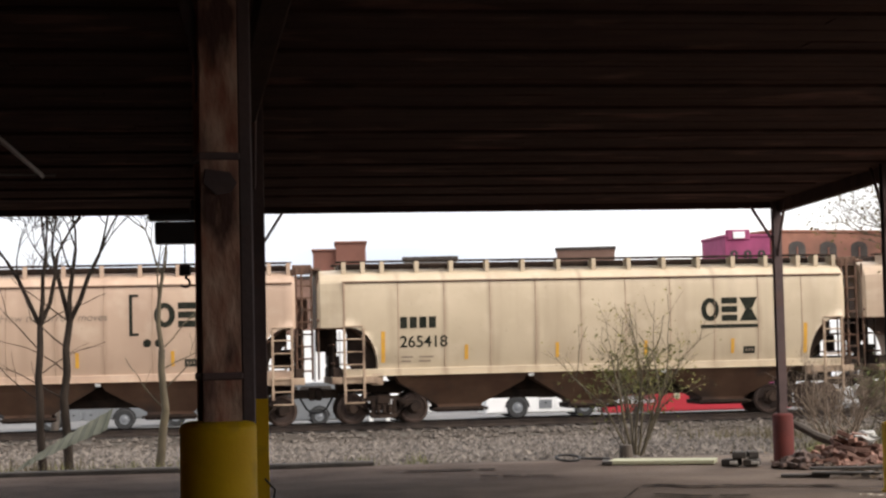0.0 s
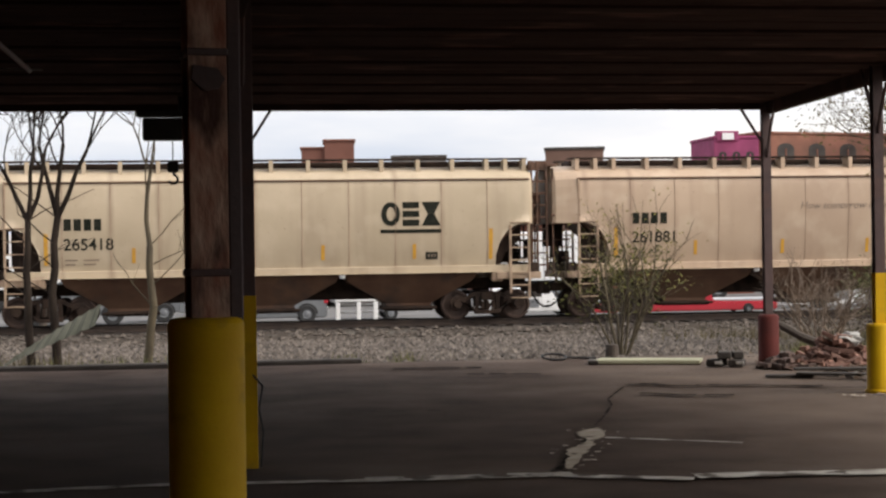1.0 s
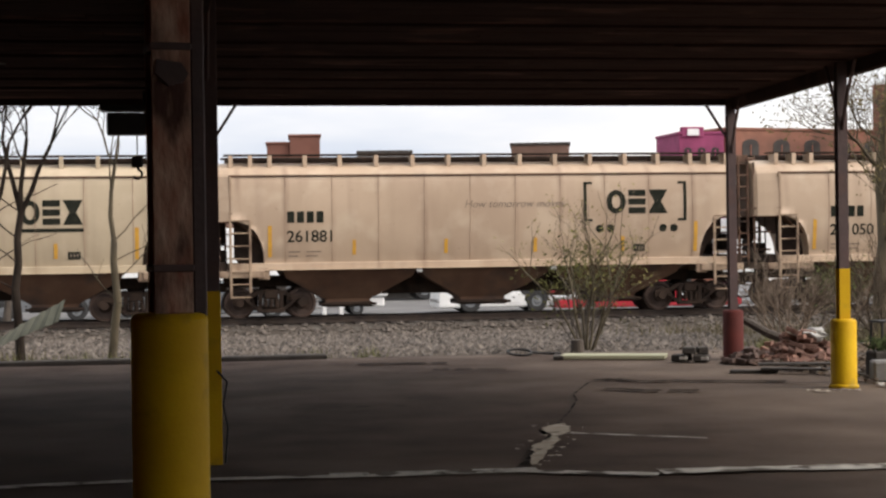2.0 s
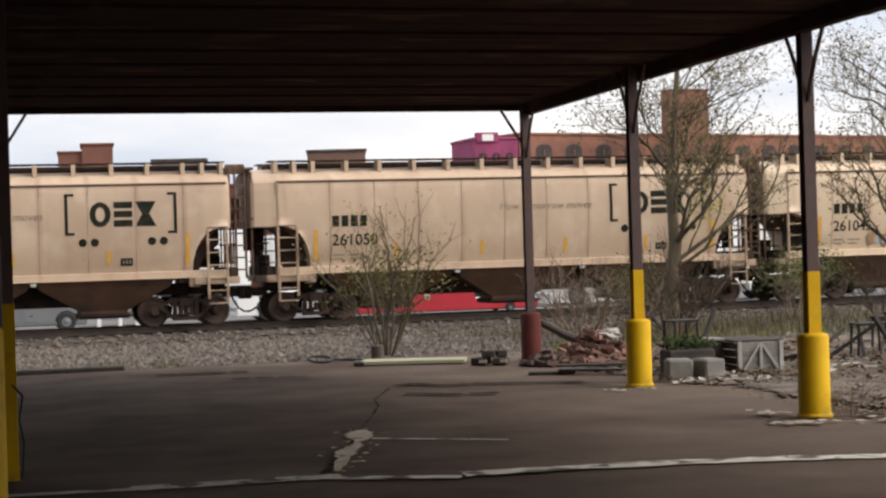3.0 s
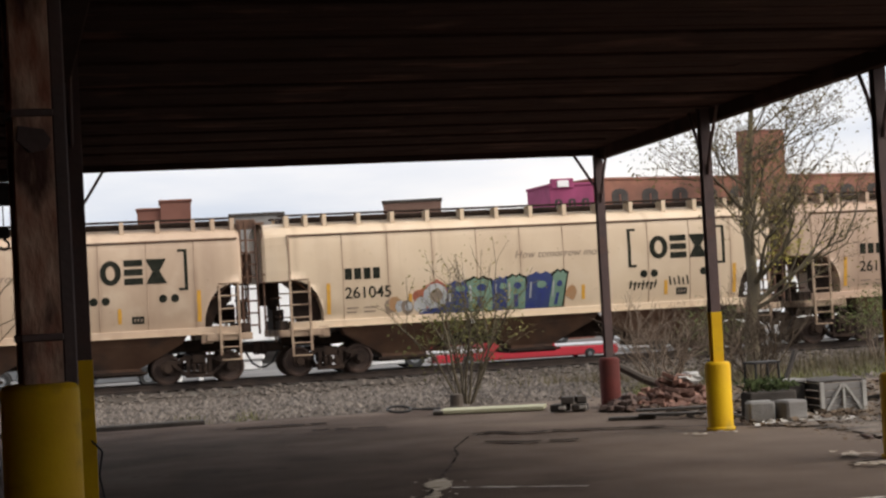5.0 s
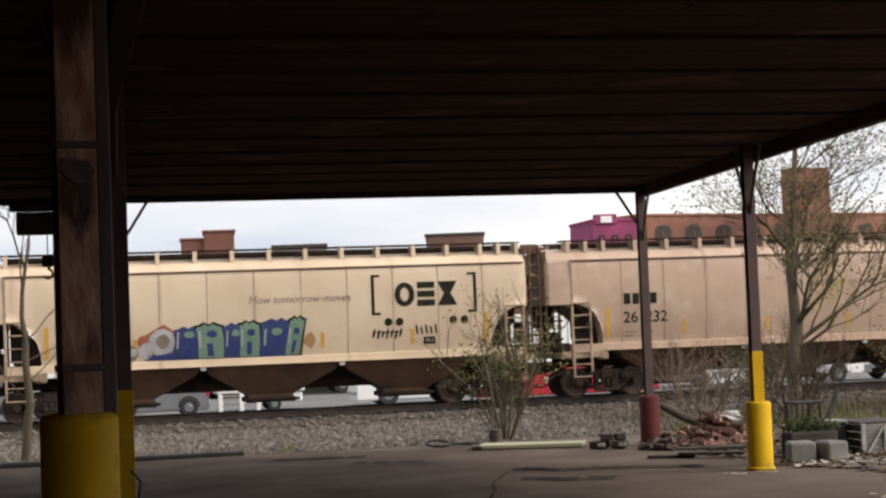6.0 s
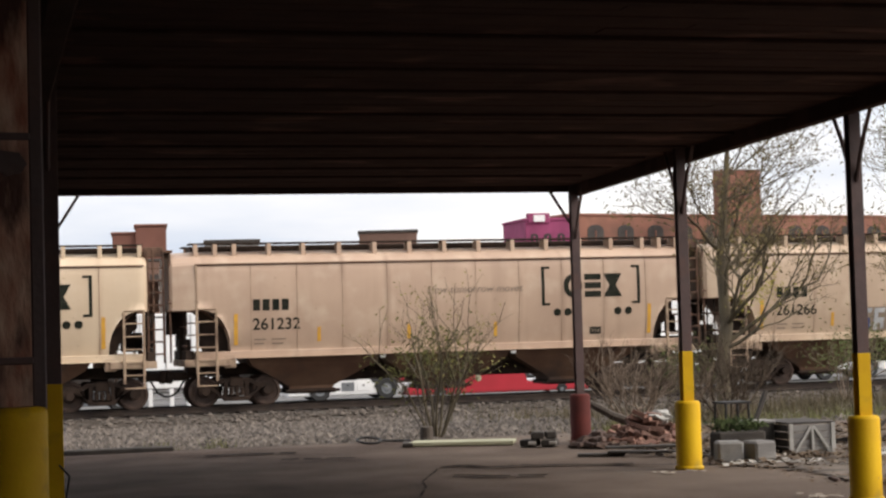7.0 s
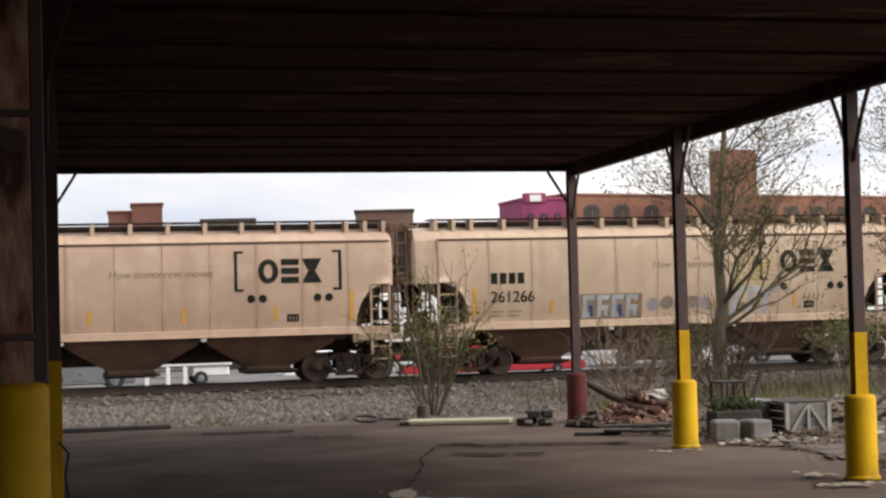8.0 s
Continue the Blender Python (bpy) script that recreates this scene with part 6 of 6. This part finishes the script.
    for x, y, a, tip, ln, wd in ((10.9, 20.4, 20, 62, 0.8, 0.05), (11.3, 20.6, -35, 55, 0.9, 0.05), (11.6, 20.2, 70, 48, 0.7, 0.07), (11.9, 19.9, 10, 70, 0.75, 0.05), (12.4, 19.7, -20, 58, 1.0, 0.06), (12.2, 20.9, 50, 75, 1.0, 0.09), (10.2, 20.3, -60, 80, 0.6, 0.06)):
        f = thing("scrap_board", pose(x, y, 0.02, 0, tip, a), "dark weathered scrap board propped in the debris", "board", "scrap boards")
        bm = bmesh.new()
        soft_box(bm, -wd / 2, wd / 2, -0.018, 0.018, -0.02, ln, 0.005)
        part("board", bm, DARK_WOOD, f)
    for x, y, a, w in ((10.4, 19.0, 12, 0.5), (10.9, 18.4, -25, 0.4), (9.9, 18.2, 40, 0.3)):
        f = thing("pale_board", pose(x, y, 0.03, 0, 0, a), "pale broken board lying in the litter", "board", "scrap boards")
        bm = bmesh.new()
        soft_box(bm, -w, w, -0.05, 0.05, 0, 0.025, 0.005)
        part("board", bm, GREY_WOOD_PALE, f)
    # litter in the yard
    for k in range(90):
        x, y = rng.uniform(7.9, 14), rng.uniform(14.5, 24)
        c = thing("rubble_piece", pose(x, y, 0.02, rng.uniform(-20, 20), rng.uniform(-20, 20), rng.uniform(0, 180)), "broken piece of rubble on the dusty ground", "rubble", "rubble in the yard")
        bm = bmesh.new()
        s = rng.uniform(0.02, 0.075)
        soft_box(bm, -s, s, -s * 0.7, s * 0.7, -s * 0.3, s * 0.4, s * 0.15)
        part("piece", bm, rng.choice((CONCRETE_GREY, DARK_WOOD, LOOSE_BRICK, GREY_WOOD, DARK_BRICK)), c)
    # weeds at the foot of the yellow post
    tree("weed", 7.75, 13.9, 0.0, "dry thin weed at the foot of the post", "weed", 61, 7, 0.22, 0.006, 1, LEAF_DRY, 3, 0.02, 0.04, 0.5, TWIG, 0.2)
    # leaning corrugated sheet
    sh = thing("metal_sheet", pose(-1.80, 26.75, 0.36, 40, -27, 4), "bent grey-green corrugated metal sheet leaning on debris", "metal sheet")
    bm = bmesh.new()
    n = 28
    rows = []
    for k in range(n + 1):
        x = -0.75 + 1.5 * k / n
        rows.append([bm.verts.new((x + 0.12 * v, v * 0.15 * (0.3 + 0.9 * k / n), 0.012 * math.sin(k * 1.9) + 0.05 * math.cos(x * 1.5) + e)) for e in (0, 0.004) for v in (-1, 1)])
    for p, q in zip(rows, rows[1:]):
        bm.faces.new((p[0], q[0], q[1], p[1]))
        bm.faces.new((p[2], p[3], q[3], q[2]))
    part("sheet", bm, SHEET_METAL, sh)
    # chain hoist under the front eave
    h = thing("chain_hoist", pose(0.0, 21.0, 0), "black steel hoist beam with hanging hook block", "hoist")
    bm = bmesh.new()
    soft_box(bm, -0.35, 0.55, -0.12, 0.12, 2.96, 3.22, 0.02)
    soft_box(bm, -0.42, 0.55, -0.14, 0.14, 3.24, 3.31, 0.01)
    part("beam", bm, BLACK_IRON, h)
    for hx in (0.10, 0.45):
        bm = bmesh.new()
        tube(bm, (hx, 0, 3.30), (hx, 0, ROOF_Z - 0.02), 0.03, 0.03, 8)
        part("hanger", bm, BLACK_IRON, h)
    for k in range(9):
        bm = bmesh.new()
        tube(bm, (0.0, 0.012 * (-1) ** k, 2.96 - 0.028 * k), (0.0, -0.012 * (-1) ** k, 2.93 - 0.028 * k), 0.007, 0.007, 5)
        part("chain_link", bm, BLACK_IRON, h)
    bm = bmesh.new()
    soft_box(bm, -0.07, 0.07, -0.05, 0.05, 2.58, 2.71, 0.02)
    part("hook_block", bm, BLACK_IRON, h)
    bm = bmesh.new()
    pts = [Vector((0.02, 0, 2.58))] + [Vector((0.0 + 0.055 * math.cos(a), 0, 2.50 + 0.055 * math.sin(a))) for a in [math.pi * 0.5 - k * 0.62 for k in range(8)]]
    for p, q in zip(pts, pts[1:]):
        tube(bm, p, q, 0.016, 0.016, 6)
    part("hook", bm, BLACK_IRON, h)
    # dangling conduit
    c = thing("loose_conduit", Matrix(), "loose pale conduit hanging from the canopy roof", "conduit")
    bm = bmesh.new()
    tube(bm, (-1.81, 14, 3.725), (-1.47, 14, 3.39), 0.02, 0.02, 8)
    tube(bm, (-1.47, 14, 3.39), (-1.09, 14, 3.05), 0.02, 0.018, 8)
    part("hanging_pipe", bm, WHITE_PAINT, c)
    bm = bmesh.new()
    tube(bm, (-3.2, 14, 3.10), (-1.0, 14, 3.065), 0.009, 0.009, 6)
    part("cable", bm, GREY_WOOD, c)
    wi = thing("loose_wire", Matrix(), "thin black wire hanging at the yellow-painted post", "wire")
    bm = bmesh.new()
    way = [Vector(p) for p in ((0.56, 13.11, 0.70), (0.63, 13.06, 0.62), (0.60, 13.05, 0.45), (0.63, 13.04, 0.28), (0.61, 13.04, 0.02))]
    for p, q in zip(way, way[1:]):
        tube(bm, p, q, 0.008, 0.008, 5)
    part("wire", bm, RUBBER, wi)
    # clamps and bracket on the near column
    k = thing("column_clamp", pose(0.135, 8.25, 0, 0, 0, 8), "dark iron clamps and bracket on the rusty column", "clamp")
    for z in (1.50, 2.52):
        bm = bmesh.new()
        soft_box(bm, -0.090, 0.104, -0.108, 0.108, z, z + 0.035, 0.006)
        part("strap", bm, STEEL_DARK, k)
    bm = bmesh.new()
    prism(bm, [(-0.06, 2.475), (0.05, 2.46), (0.085, 2.41), (0.06, 2.37), (-0.01, 2.355), (-0.07, 2.41)], -0.13, -0.106)
    part("bracket", bm, STEEL_DARK, k)
    bm = bmesh.new()
    prism(bm, [(-0.080, 2.80), (-0.080, 2.95), (-0.205, 3.49), (-0.145, 3.49), (-0.080, 3.2)], -0.03, 0.03)
    part("knee_brace", bm, STEEL_DARK, k)
    bm = bmesh.new()
    soft_box(bm, 0.106, 0.172, -0.05, 0.06, 1.29, ROOF_Z - 0.01, 0.008)
    part("side_channel", bm, STEEL_DARK, k, "dark steel channel beside the column")


build_ground()
build_floor()
build_track()
build_canopy()
posts()
build_train()
build_town()
build_vehicles()
build_plants()
floor_marks()
small_things()
grass_tufts("grass_tufts", 5, GRASS, "thin yellow-green spring grass tufts", [(-2.9, 26.4, 0.5), (-1.6, 26.5, 0.4), (-0.9, 26.6, 0.5), (-0.2, 26.2, 0.3), (2.6, 26.0, 0.3), (3.4, 26.2, 0.25), (10.5, 27.0, 0.9), (12.0, 26.0, 1.0), (14.5, 28, 1.6), (9.0, 24.2, 0.4), (17, 30, 2.0), (11.4, 24.9, 0.7)], 0.30)
grass_tufts("dry_weeds", 6, DRY_WEED, "dry brown and olive weeds on the bank", [(12.5, 28.5, 1.6), (15, 31, 2.4), (16.5, 34, 3.0), (19, 37, 3.5), (14, 34, 2.6), (22, 40, 3.5), (13, 38, 2.2), (17, 28, 2.0), (10.6, 27.5, 1.2), (-2.2, 27.2, 0.8)], 0.42)
stones()
litter_mesh("yard_litter", 71, 3800, LITTER, "brown litter, chips and dead leaves strewn over the yard", ((9.0, 18.4, 0.8, 0.7, 1.0), (8.6, 21.0, 0.7, 0.9, 1.2), (10.5, 19.5, 1.2, 1.2, 1.2), (12.0, 20.5, 1.4, 1.2, 1.4), (11.0, 23.0, 1.6, 1.0, 1.6), (8.3, 14.2, 0.4, 0.7, 0.8), (9.5, 16.0, 1.0, 1.2, 0.8)))
motions()
